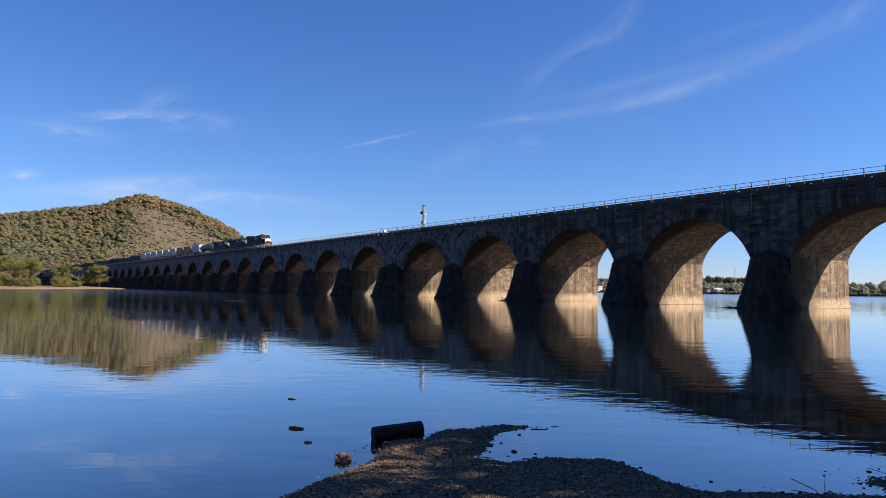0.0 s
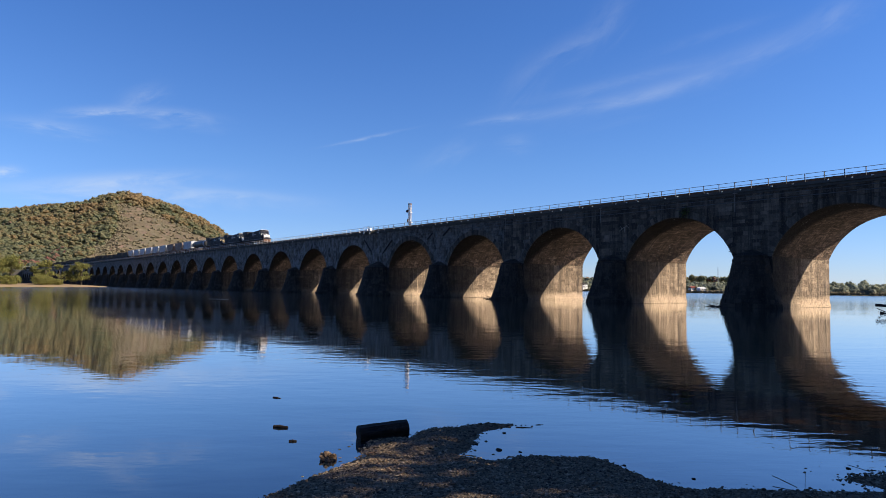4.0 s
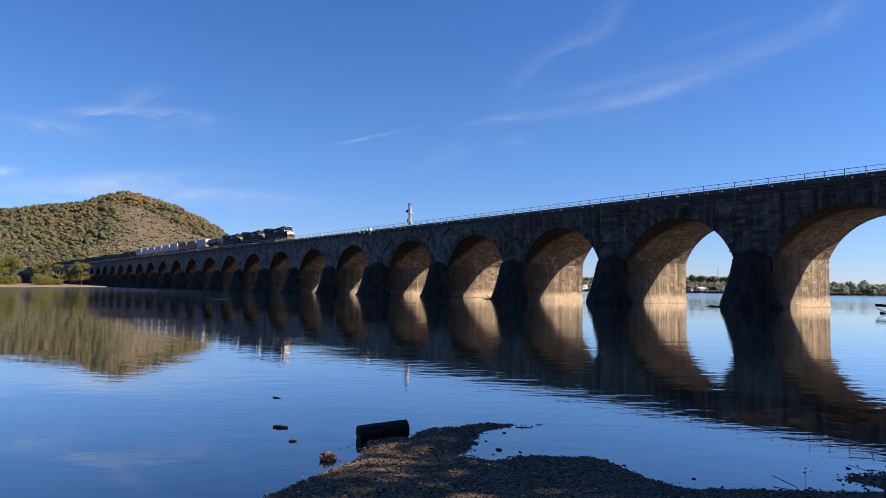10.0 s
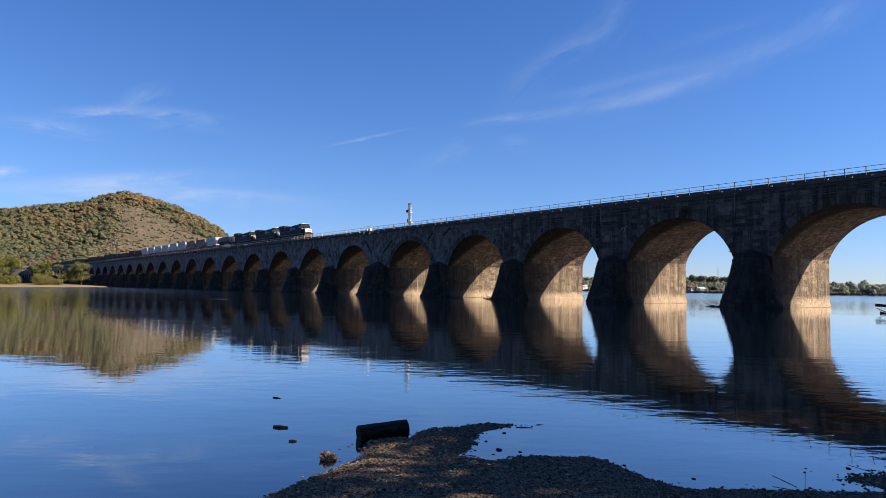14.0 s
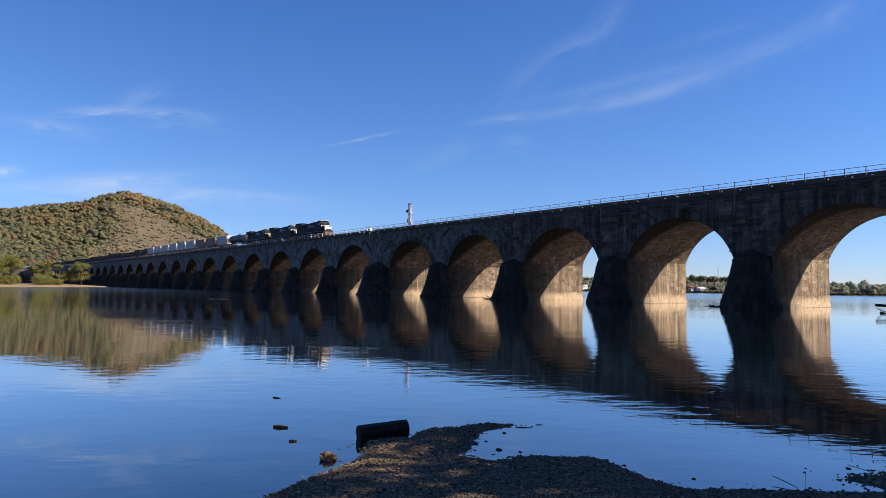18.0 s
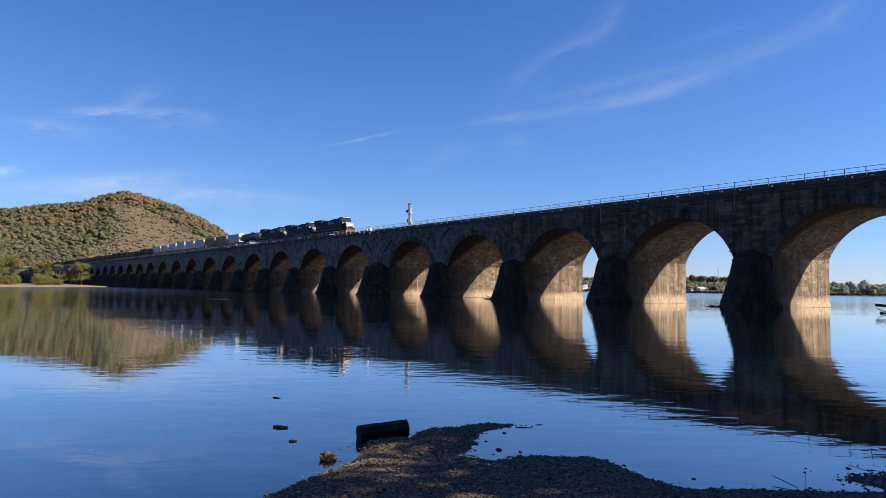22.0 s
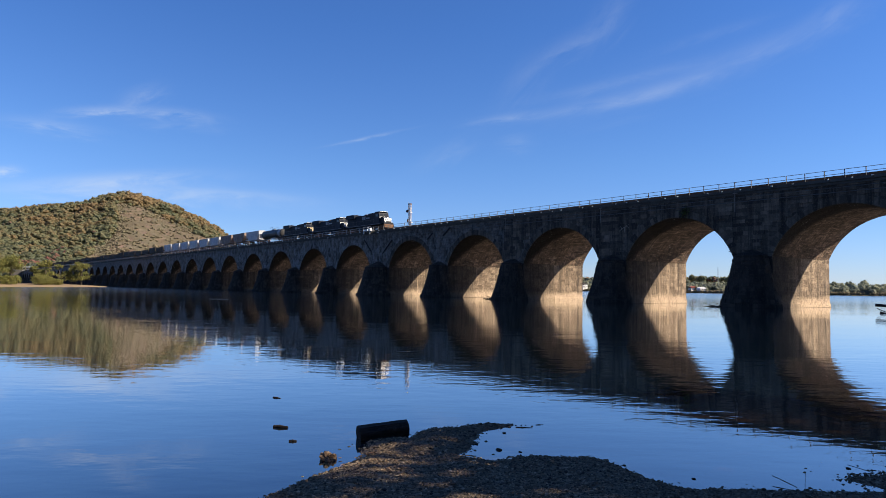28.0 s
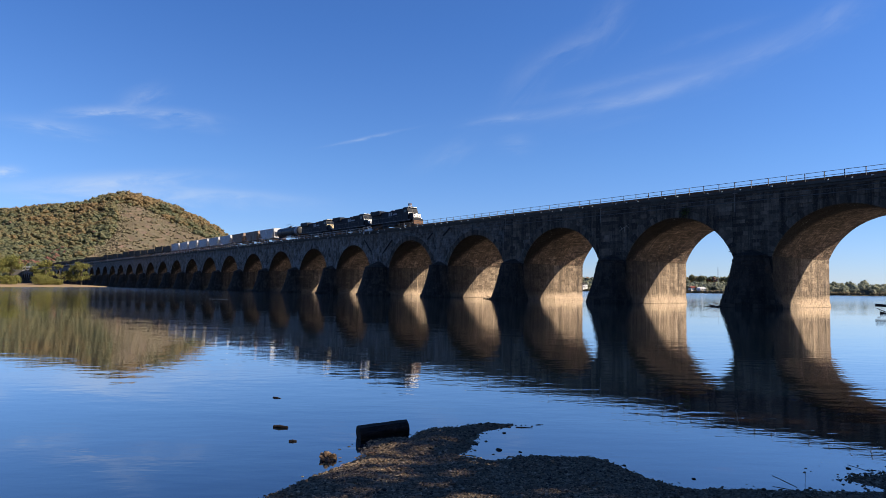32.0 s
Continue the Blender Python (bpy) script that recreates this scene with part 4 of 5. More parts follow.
def bank_height(x, y):
    """Earth bank beside and behind the gravel."""
    d = max(x - 1.3, -3.6 - y)
    return 0.32 + min(1.3, 0.2 * d) if d > 0 else max(-1.5, 0.32 + 2.5 * d)


tagged(new("near_bank", grid_mesh("near_bank", lambda x, y: Vector((x, y, bank_height(x, y))), [-220, -60, -15, 0, 0.9, 1.3, 2, 3, 5, 8, 12, 40, 200], [-200, -60, -12, -8, -5, -3.6, -3.2, 0, 20, 40, 88], [SOIL])),
       "earth bank beside the gravel shore", "bank", kind="structure")

# pebbles on the gravel and along its edge
prng = random.Random(11)
spots = []
while len(spots) < 27000:
    f, r = prng.uniform(5.9, 11.2), prng.uniform(-2.6, 6.5)
    p = FWD * f + RIGHT * r
    h = shore_height(p.x, p.y)
    if h < -0.012:
        if h < -0.06 or prng.random() > 0.10:
            continue
    rad = prng.uniform(0.005, 0.011) if prng.random() < 0.93 else prng.uniform(0.011, 0.024)
    if -0.01 < h < 0.04 and prng.random() < 0.07:
        rad = prng.uniform(0.012, 0.027)
    spots.append((p.x, p.y, max(h, -0.008) + rad * 0.25, rad, prng.uniform(0.5, 0.8)))
peb = woods("pebbles", spots, PEBBLE, "small dark wet pebbles along the water's edge", rough=0.3, protos=9)
tagged(peb, category="pebbles")


def leaf_scatter():
    vs_, fs_ = [], []
    for _ in range(3200):
        f, r = prng.uniform(6.4, 10.6), prng.uniform(-2.0, 5.5)
        p = FWD * f + RIGHT * r
        h = shore_height(p.x, p.y)
        if h < 0.02:
            continue
        s = prng.uniform(0.012, 0.028)
        m = Matrix.Translation((p.x, p.y, h + 0.018)) @ Euler((prng.uniform(-0.5, 0.5), prng.uniform(-0.5, 0.5), prng.uniform(0, 6.3))).to_matrix().to_4x4()
        i = len(vs_)
        for q in ((-s, 0, 0), (-0.3 * s, -0.5 * s, 0.1 * s), (s, 0, 0.2 * s), (-0.3 * s, 0.5 * s, 0.1 * s)):
            vs_.append(m @ Vector(q))
        fs_ += [(i, i + 1, i + 2), (i, i + 2, i + 3)]
    return tagged(new("leaf_litter", mesh_of("leaf_litter", vs_, fs_, LITTER)), "brown dead leaves scattered on the gravel", "leaves", kind="stuff")


leaf_scatter()


def fallen_leaf(f, r, s, turn):
    p = FWD * f + RIGHT * r
    vs_ = [(-s, 0, 0), (-0.5 * s, -0.45 * s, 0.12 * s), (0.3 * s, -0.5 * s, 0.1 * s), (s, 0, 0.2 * s), (0.3 * s, 0.5 * s, 0.1 * s), (-0.5 * s, 0.45 * s, 0.12 * s), (0, 0, 0.02 * s)]
    top = [Vector(v) for v in vs_]
    low = [v - Vector((0, 0, 0.004)) for v in top]
    faces = [(6, q, (q + 1) % 6) for q in range(6)] + [(13, 7 + (q + 1) % 6, 7 + q) for q in range(6)] + [(q, 7 + q, 7 + (q + 1) % 6, (q + 1) % 6) for q in range(6)]
    ob = new("fallen_leaf", mesh_of("fallen_leaf", top + low, faces, LEAF_ORANGE))
    ob.matrix_basis = pose(p.x, p.y, max(0.0, shore_height(p.x, p.y)) + 0.022, 0, 0, turn)
    return tagged(ob, "curled orange-brown fallen leaf on the gravel", "leaf", "fallen leaves")


LEAF_ORANGE = plain("orange_leaf", (0.30, 0.16, 0.075), 0.8, vary=0.4, scale=20)
lrng = random.Random(31)
for _ in range(9):
    fallen_leaf(lrng.gauss(8.32, 0.07), lrng.gauss(-0.98, 0.10), lrng.uniform(0.025, 0.045), lrng.uniform(0, 360))
for f, r in ((8.42, 0.36), (8.40, 0.42), (8.55, 0.88), (8.1, 0.2), (9.6, 0.05), (7.9, 1.3)):
    fallen_leaf(f, r, lrng.uniform(0.04, 0.06), lrng.uniform(0, 360))


def spot(f, r):
    p = FWD * f + RIGHT * r
    return p.x, p.y


# sawn log at the edge of the spit
def log_mesh():
    bm = bmesh.new()
    n, seg = 20, 10
    rings = []
    for j in range(seg + 1):
        u = j / seg
        ring = []
        for k in range(n):
            a = 2 * math.pi * k / n
            rr = (0.132 - 0.014 * u) * (1 + 0.07 * noise.noise(Vector((math.cos(a) * 2, math.sin(a) * 2, u * 2.5))) + 0.03 * math.sin(9 * a))
            ring.append(bm.verts.new(((u - 0.5) * 0.72, rr * math.cos(a), rr * math.sin(a))))
        rings.append(ring)
    for lo, hi in zip(rings, rings[1:]):
        for k in range(n):
            bm.faces.new((lo[k], lo[(k + 1) % n], hi[(k + 1) % n], hi[k]))
    bm.faces.new(rings[0][::-1])
    bm.faces.new(rings[-1])
    bmesh.ops.recalc_face_normals(bm, faces=bm.faces[:])
    return bm


log = part("log", log_mesh(), LOG_BARK, None)
x, y = spot(9.70, -0.82)
log.matrix_basis = pose(x, y, 0.085, 0, -5.0, math.degrees(math.atan2(0.72, 0.20)))
tagged(log, "short dark wet log lying at the edge of the gravel spit", "log")

for k, (rr, wd) in enumerate(((0.125, 0.030), (0.085, 0.020))):
    bm = bmesh.new()
    bmesh.ops.create_circle(bm, cap_ends=True, segments=18, radius=rr * 0.9)
    cut = part("sawn_ring", bm, plain("sawn_wood_%d" % k, (0.10 + 0.03 * k, 0.075 + 0.02 * k, 0.05), 0.85, vary=0.5, scale=18), log, "brown sawn end grain")
    cut.matrix_basis = pose(0.3605 + 0.002 * k, 0, 0, 0, 90, 0)

# weathered root lump standing in the shallows
bm = bmesh.new()
bmesh.ops.create_icosphere(bm, subdivisions=4, radius=0.095)
for v in bm.verts:
    n = noise.fractal(v.co * 11, 0.6, 2.1, 6) + 0.5 * noise.noise(Vector((v.co.x * 34, v.co.y * 34, v.co.z * 9)))
    v.co *= 1 + 0.55 * n
    v.co.z *= 1.0 + 0.5 * max(0.0, v.co.x * 6)
    v.co.x *= 1.1
root = part("root_lump", bm, plain("weathered_root", (0.21, 0.140, 0.090), 0.9, vary=0.85, scale=22), None)
x, y = spot(8.42, -1.39)
root.matrix_basis = pose(x, y, 0.015, 0, 8, 30) @ Matrix.Diagonal((0.95, 0.95, 0.72, 1.0))
tagged(root, "weathered brown tree root lump standing in shallow water", "tree root")


def stick(name, f0, r0, f1, r1, rad, label, z0=0.0, z1=0.0, material=DEADWOOD):
    bm = bmesh.new()
    a, b = Vector((*spot(f0, r0), z0)), Vector((*spot(f1, r1), z1))
    pts = [a.lerp(b, t) + Vector((0, 0, 0.25 * rad * math.sin(5 * t))) for t in (0, 0.35, 0.7, 1)]
    for p, q, s in zip(pts, pts[1:], (1.0, 1.05, 0.9)):
        rod(bm, p, q, rad * s, 8, rad * s * 0.9)
    ob = part(name, bm, material, None)
    return tagged(ob, label, "driftwood")


stick("driftwood", 10.28, -2.52, 10.24, -2.30, 0.028, "short dark piece of driftwood afloat on the river", 0.005, 0.01)
stick("driftwood", 9.36, -2.08, 9.38, -1.98, 0.022, "small dark knot of driftwood afloat", 0.0, 0.005)
stick("driftwood", 12.95, -3.20, 12.88, -3.05, 0.020, "thin dark driftwood stick far out on the water", 0.0, 0.0)
stick("driftwood", 10.52, 1.16, 10.50, 1.42, 0.011, "flat dark driftwood beside the tip of the spit", 0.0, 0.0)
stick("driftwood", 10.72, 1.50, 10.75, 1.62, 0.008, "thin floating twig beyond the spit", 0.0, 0.0)
stick("branch", 7.76, 3.78, 7.46, 3.90, 0.005, "dark forked twig slanting out of the gravel", 0.06, 0.02)
stick("branch", 8.30, 4.95, 8.16, 5.20, 0.004, "dark twig beside the shoal", 0.06, 0.0)
for f, r, hh in ((7.55, 4.03, 0.17),):
    stick("reed", f, r, f, r + 0.01, 0.003, "thin dark reed stalk rising from the shallows", -0.15, hh)


def stone_in_water(f, r, rad):
    bm = bmesh.new()
    bmesh.ops.create_icosphere(bm, subdivisions=2, radius=rad)
    for v in bm.verts:
        v.co *= 1 + 0.55 * noise.noise(v.co * 26 + Vector((f * 9, r * 7, 0)))
        v.co.x *= 1.25
        v.co.z *= 0.42
    ob = part("rock", bm, DEADWOOD, None)
    ob.matrix_basis = pose(*spot(f, r), 0.005)
    return tagged(ob, "small dark wet rock breaking the water surface", "rock", "rocks in the shallows")


for f, r, rad in ((9.05, 0.77, 0.040), (9.35, 0.50, 0.022), (10.1, 0.95, 0.025), (8.95, 1.05, 0.02), (8.35, 2.25, 0.02), (8.6, 2.1, 0.025), (7.8, 2.9, 0.02),
                  (8.9, -1.0, 0.02), (9.95, -0.3, 0.022), (10.2, -0.15, 0.02), (8.35, 5.0, 0.022), (8.5, 5.2, 0.012), (7.75, 5.2, 0.02)):
    stone_in_water(f, r, rad)


# ---- trees ----
def tree(name, label, height, spread, leaves, leaf, material, seed, group="", trunk_r=None, bare=0.25):
    """Tapered trunk, limbs and a crown of many small leaf blades gathered in clumps."""
    rg = random.Random(seed)
    ob = thing(name, label, "tree", group)
    tr = trunk_r or height * 0.016
    bm = bmesh.new()
    lean = Vector((rg.uniform(-0.08, 0.08), rg.uniform(-0.08, 0.08), 1))
    pts = [Vector((0, 0, -0.6))]
    for k in range(1, 6):
        pts.append(Vector((lean.x * height * k / 5 + rg.uniform(-0.02, 0.02) * height, lean.y * height * k / 5 + rg.uniform(-0.02, 0.02) * height, height * 0.86 * k / 5)))
    for k in range(5):
        rod(bm, pts[k], pts[k + 1], tr * (1 - 0.17 * k), 8, tr * (1 - 0.17 * (k + 1)))
    ends = []
    for k in range(14):
        t = rg.uniform(bare, 0.95)
        i = min(4, int(t * 5))
        a = pts[i].lerp(pts[i + 1], t * 5 - i)
        ang = k * 2.4 + rg.uniform(-0.4, 0.4)
        ln = spread * (0.45 + 0.55 * math.sin(math.pi * min(1, (t - bare) / (1 - bare) * 0.75 + 0.2))) * rg.uniform(0.7, 1.05)
        b = a + Vector((math.cos(ang) * ln, math.sin(ang) * ln, ln * rg.uniform(0.25, 0.75)))
        mid = a.lerp(b, 0.5) + Vector((0, 0, ln * 0.08))
        rod(bm, a, mid, tr * 0.36, 6, tr * 0.22)
        rod(bm, mid, b, tr * 0.22, 6, tr * 0.08)
        ends += [b, mid, a.lerp(b, 0.75)]
    ends.append(pts[-1])
    part("trunk", bm, BARK, ob)
    vs_, fs_ = [], []
    per = max(1, leaves // len(ends))
    for e in ends:
        cr = spread * rg.uniform(0.20, 0.42)
        for _ in range(per):
            d = Vector((rg.gauss(0, 1), rg.gauss(0, 1), rg.gauss(0, 0.75)))
            c = e + d * cr * 0.55
            if c.z < height * bare * 0.5:
                continue
            s = leaf * rg.uniform(0.6, 1.3)
            m = Euler((rg.uniform(0, 6.3), rg.uniform(0, 6.3), rg.uniform(0, 6.3))).to_matrix()
            i = len(vs_)
            for q in ((-s, 0, 0), (0, -0.55 * s, 0.15 * s), (s, 0, 0), (0, 0.55 * s, 0.15 * s)):
                vs_.append(c + m @ Vector(q))
            fs_ += [(i, i + 1, i + 2), (i, i + 2, i + 3)]
    piece("crown", mesh_of("crown", vs_, fs_, material), ob)
    return ob


# trees on the bank whose shade falls over the gravel
for k, (x, y, hh, sp) in enumerate(((5.1, 15.7, 13, 4.0), (8.6, 19.6, 16, 5.0), (3.6, 19.4, 14, 3.6), (10.5, 13.5, 14, 4.5), (6.5, 10.5, 10, 3.4), (12.2, 25.0, 18, 5.5), (7.0, 27, 17, 5.0))):
    t = tree("bank_tree", "leafy green tree on the near river bank", hh, sp, 5600, 0.18, SHADE_LEAF, 40 + k, "trees on the near bank")
    t.matrix_basis = pose(x + 0.1, y - 0.1, 0.5)


# ---- wooded sandbar upstream of the far end ----
def bar_front(az):
    return 318 + 9.5 * max(0.0, 86.5 - az)


def sandbar(az, k):
    taper = min(1.0, max(0.0, (az - 79.6) / 3.0))
    r = bar_front(az) + (0, 5, 22, 70, 120)[k] * (0.15 + 0.85 * taper)
    p = az_point(az, r)
    p.z = (-0.5, 0.35, 0.85, 1.3, -0.5)[k] * (1 if k in (0, 4) else 0.3 + 0.7 * taper)
    return p


tagged(new("sandbar", grid_mesh("sandbar", sandbar, [79.6 + 0.4 * i for i in range(60)], range(5), [SAND])), "low tan sandbar with trees in the river", "sandbar", kind="structure")
k = 0
for px, back, hh, sp, label in ((146, 26, 12.0, 3.9, "leafy yellow-green tree leaning over the sandbar"), (128, 34, 11.0, 3.0, "leafy yellow-green tree on the sandbar"),
                                (108, 30, 11.0, 2.4, "half-bare grey tree on the sandbar"), (82, 26, 12.5, 3.6, "rounded yellow-green tree on the sandbar"),
                                (66, 38, 9.5, 2.8, "low yellow-green tree behind the sand"), (22, 24, 13.5, 4.4, "broad yellowing tree on the sandbar"),
                                (-6, 30, 14.0, 4.6, "tall yellowing tree on the sandbar"), (-40, 30, 14, 5, "tall yellowing tree on the sandbar")):
    az = px_az(px)
    n = 500 if "half-bare" in label else 2300
    t = tree("river_tree", label, hh, sp, n, 0.36, TREE_LEAF, 70 + k, "trees on the sandbar", bare=0.12)
    t.matrix_basis = Matrix.Translation(az_point(az, bar_front(az) + back) + Vector((0, 0, 1.0))) @ pose(0, 0, 0, 0, 0, 40 * k)
    k += 1
# leafy shrubs along the sand
protos = [tree("river_shrub", "low leafy yellow-green shrub on the sandbar", 2.6 + 0.5 * q, 1.7 + 0.3 * q, 900, 0.26, TREE_LEAF, 120 + q, "shrubs on the sandbar", trunk_r=0.05, bare=0.02) for q in range(3)]
srng = random.Random(21)
for q in range(25):
    az = px_az(srng.choice((srng.uniform(-60, 30), srng.uniform(62, 118))))
    m = Matrix.Translation(az_point(az, bar_front(az) + srng.uniform(20, 36)) + Vector((0, 0, 0.9))) @ pose(0, 0, 0, 0, 0, srng.uniform(0, 360))
    if q < 3:
        protos[q].matrix_basis = m
    else:
        copy_thing(protos[q % 3], m)


# ---- far shore buildings and masts ----
def house(az, back, w, d, hh, wall, roof, label, storeys=2, cols=4):
    ob = thing("house", label, "house")
    part("wall", box(bmx(), -w / 2, w / 2, -d / 2, d / 2, -1.5, hh), wall, ob)
    part("roof", prism(bmx(), [(-w / 2 - 0.4, hh), (w / 2 + 0.4, hh), (w / 2 - 0.2, hh + 1.2), (0, hh + 2.4), (-w / 2 + 0.2, hh + 1.2)], -d / 2 - 0.4, d / 2 + 0.4), roof, ob)
    for s in range(storeys):
        for c in range(cols):
            x = -w / 2 + w * (c + 0.5) / cols
            z = 0.9 + s * hh / storeys
            part("window", box(bmx(), x - 0.55, x + 0.55, -d / 2 - 0.06, -d / 2 + 0.02, z, z + 1.4), PANE, ob)
    p = az_point(az, bank_line(az) + back)
    ob.matrix_basis = Matrix.Translation((p.x, p.y, 3.0)) @ pose(0, 0, 0, 0, 0, az + 38)
    return ob


house(px_az(1227), 14, 11, 7, 3.0, WHITE, ROOF_RED, "pale house with a red roof on the far shore", 1, 4)
house(px_az(1242), 9, 9, 6, 2.2, WHITE, WHITE, "small white house on the far shore", 1, 4)
house(px_az(1034), 8, 8, 6, 6.5, WHITE, CONCRETE, "tall white building with dark window bands on the far shore", 3, 4)


def lattice_mast(label, hh, w, p):
    ob = thing("radio_mast", label, "mast")
    for sx, sy in ((-1, -1), (1, -1), (1, 1), (-1, 1)):
        part("mast_leg", rod(bmx(), (sx * w, sy * w, 0), (sx * w * 0.4, sy * w * 0.4, hh), 0.05, 5), STEEL, ob)
    bm = bmx()
    n = int(hh / 2)
    for j in range(n):
        z0, z1 = hh * j / n, hh * (j + 1) / n
        a, b = w * (1 - 0.6 * j / n), w * (1 - 0.6 * (j + 1) / n)
        for sx, sy, tx, ty in ((-1, -1, 1, -1), (1, -1, 1, 1), (1, 1, -1, 1), (-1, 1, -1, -1)):
            rod(bm, (sx * a, sy * a, z0), (tx * b, ty * b, z1), 0.03, 4)
    part("bracing", bm, STEEL, ob)
    ob.matrix_basis = Matrix.Translation(p)
    return ob


p = az_point(px_az(1271), bank_line(px_az(1271)) + 60)
lattice_mast("tall grey lattice mast behind the far shore trees", 31, 0.9, Vector((p.x, p.y, 2)))


# railway signal mast on the bridge
def signal_mast(x, y, hh, label):
    ob = thing("signal_mast", label, "signal mast", m=pose(x, y, COPE - 0.3))
    part("base", box(bmx(), -0.5, 0.5, -0.5, 0.5, -0.2, 0.5, 0.05), CONCRETE, ob)
    rusty = plain("rusty_mast_paint", (0.52, 0.44, 0.38), 0.7, vary=0.5)
    for sx in (-0.32, 0.32):
        for sy in (-0.3, 0.3):
            part("mast_leg", rod(bmx(), (sx, sy, 0.4), (sx, sy, hh), 0.07, 6), rusty, ob, "rusty brown leg")
    for j in range(int(hh / 0.62)):
        z = 0.6 + 0.62 * j
        part("crossbar", box(bmx(), -0.38, 0.38, -0.36, -0.28, z, z + 0.10), STEEL, ob)
        part("brace", rod(bmx(), (-0.32 if j % 2 else 0.32, -0.3, z), (0.32 if j % 2 else -0.32, -0.3, z + 0.6), 0.045, 5), rusty, ob)
    for sx in (0.55, 0.85):
        part("ladder_rail", rod(bmx(), (sx, -0.1, 0.4), (sx, -0.1, hh - 0.2), 0.05, 5), STEEL, ob)
    for j in range(int(hh / 0.45)):
        part("rung", rod(bmx(), (0.55, -0.1, 0.6 + 0.45 * j), (0.85, -0.1, 0.6 + 0.45 * j), 0.03, 4), STEEL, ob)
    for z, tall in ((hh - 1.9, True), (hh - 4.6, False), (hh - 6.4, True)):
        if tall:
            part("target", rod(bmx(), (-0.55, -0.45, z), (-0.50, -0.52, z), 0.42, 16), BLACK, ob, "round black signal target")
        part("lamp_box", box(bmx(), -0.75, -0.38, -0.45, -0.1, z - 0.4, z + 0.4, 0.04), RUST, ob)
        part("platform", box(bmx(), 0.3, 1.25, -0.7, 0.2, z - 0.65, z - 0.55), WHITE, ob, "white painted step platform")
        part("antenna", box(bmx(), 0.95, 1.2, -0.6, -0.45, z - 0.3, z + 0.25, 0.02), WHITE, ob, "white antenna panel")
    part("cap", box(bmx(), -0.42, 0.42, -0.4, 0.4, hh, hh + 0.28, 0.06), RUST, ob)
    return ob


signal_mast(-157.4, D + WIDE - 0.9, 9.3, "rusty brown railway signal mast with white platforms on the bridge")


signal_mast(-868, D + 8, 6.5, "small signal mast near the far end of the bridge")
depot = thing("warehouse", "long pale grey warehouse beyond the far end of the bridge", "building")
part("wall", box(bmx(), -14, 14, -6, 6, -14, 3.4), CONCRETE, depot)
part("roof", prism(bmx(), [(-14.6, 3.4), (14.6, 3.4), (14.6, 3.8), (0, 5.0), (-14.6, 3.8)], -6.4, 6.4), STEEL, depot)
for k in range(8):
    part("window", box(bmx(), -12.5 + 3.4 * k, -10.7 + 3.4 * k, -6.06, -5.98, 0.9, 2.4), PANE, depot)
depot.matrix_basis = Matrix.Translation(az_point(px_az(46), 1062) + Vector((0, 0, 18.0))) @ pose(0, 0, 0, 0, 0, 84)

# snag of driftwood standing in the river
snag = thing("snag", "dark dead branch sticking out of the river", "driftwood", m=Matrix.Translation(az_point(px_az(1570), 88)))
for a, b, r in (((-1.2, 0, 0.9), (2.2, 0.8, 0.7), 0.16), ((-0.8, 0.2, 0.1), (1.6, 0.3, -0.5), 0.13), ((0.2, 0, 0.0), (-0.9, -0.4, 0.55), 0.06), ((0.6, 0.2, -0.2), (1.8, -0.2, 0.5), 0.08), ((1.6, 0.5, -0.5), (1.5, 0.5, 0.9), 0.10)):
    part("limb", rod(bmx(), a, b, r, 8, r * 0.6), DEADWOOD, snag)

# white streak of a riffle on the water, given shape as a thin rod
pale = thing("floating_branch", "thin white riffle streak on the still water", "driftwood", m=Matrix.Translation(az_point(px_az(391), 104)))
part("limb", rod(bmx(), (-1.1, -1.2, 0.02), (1.1, 1.0, 0.04), 0.014, 6), STEEL, pale)


# ---- the train ----
SPEED, FRONT_END = 3.393, -135.5
TRACK_Y = D + TRACKS[0]
moving, rolling = [], []
WHEEL_R = 0.50
GREY_BAR = plain("faded_grey_lettering", (0.30, 0.31, 0.33), 0.6, vary=0.3)
TANK_BLACK = plain("black_tank_paint", (0.040, 0.040, 0.043), 0.45, vary=0.4, scale=1.2)


def wheel_mesh():
    bm = bmesh.new()
    for y in (-0.75, 0.75):
        rod(bm, (0, y - 0.07, 0), (0, y + 0.07, 0), WHEEL_R, 16)
    rod(bm, (0, -0.95, 0), (0, 0.95, 0), 0.09, 8)
    for a in (0, 1.57):
        c, s = math.cos(a) * 0.4, math.sin(a) * 0.4
        rod(bm, (-c, -0.83, -s), (c, -0.83, s), 0.05, 5)
    me = bpy.data.meshes.new("wheelset")
    bm.to_mesh(me)
    bm.free()
    me.materials.append(RUST)
    return me


def shared(name, bm, mat):
    bm.normal_update()
    me = bpy.data.meshes.new(name)
    bm.to_mesh(me)
    bm.free()
    me.materials.append(mat)
    return me


WHEELS = wheel_mesh()


def truck_mesh(half):
    bm = bmesh.new()
    for y in (-1.02, 1.02):
        prism(bm, [(-half, 0.45), (-half * 0.6, 0.28), (half * 0.6, 0.28), (half, 0.45), (half, 0.62), (half * 0.5, 0.85), (-half * 0.5, 0.85), (-half, 0.62)], y - 0.08, y + 0.08)
    box(bm, -0.35, 0.35, -1.0, 1.0, 0.4, 0.9)
    return shared("truck", bm, RUST)


TRUCK3, TRUCK2 = truck_mesh(2.35), truck_mesh(1.25)


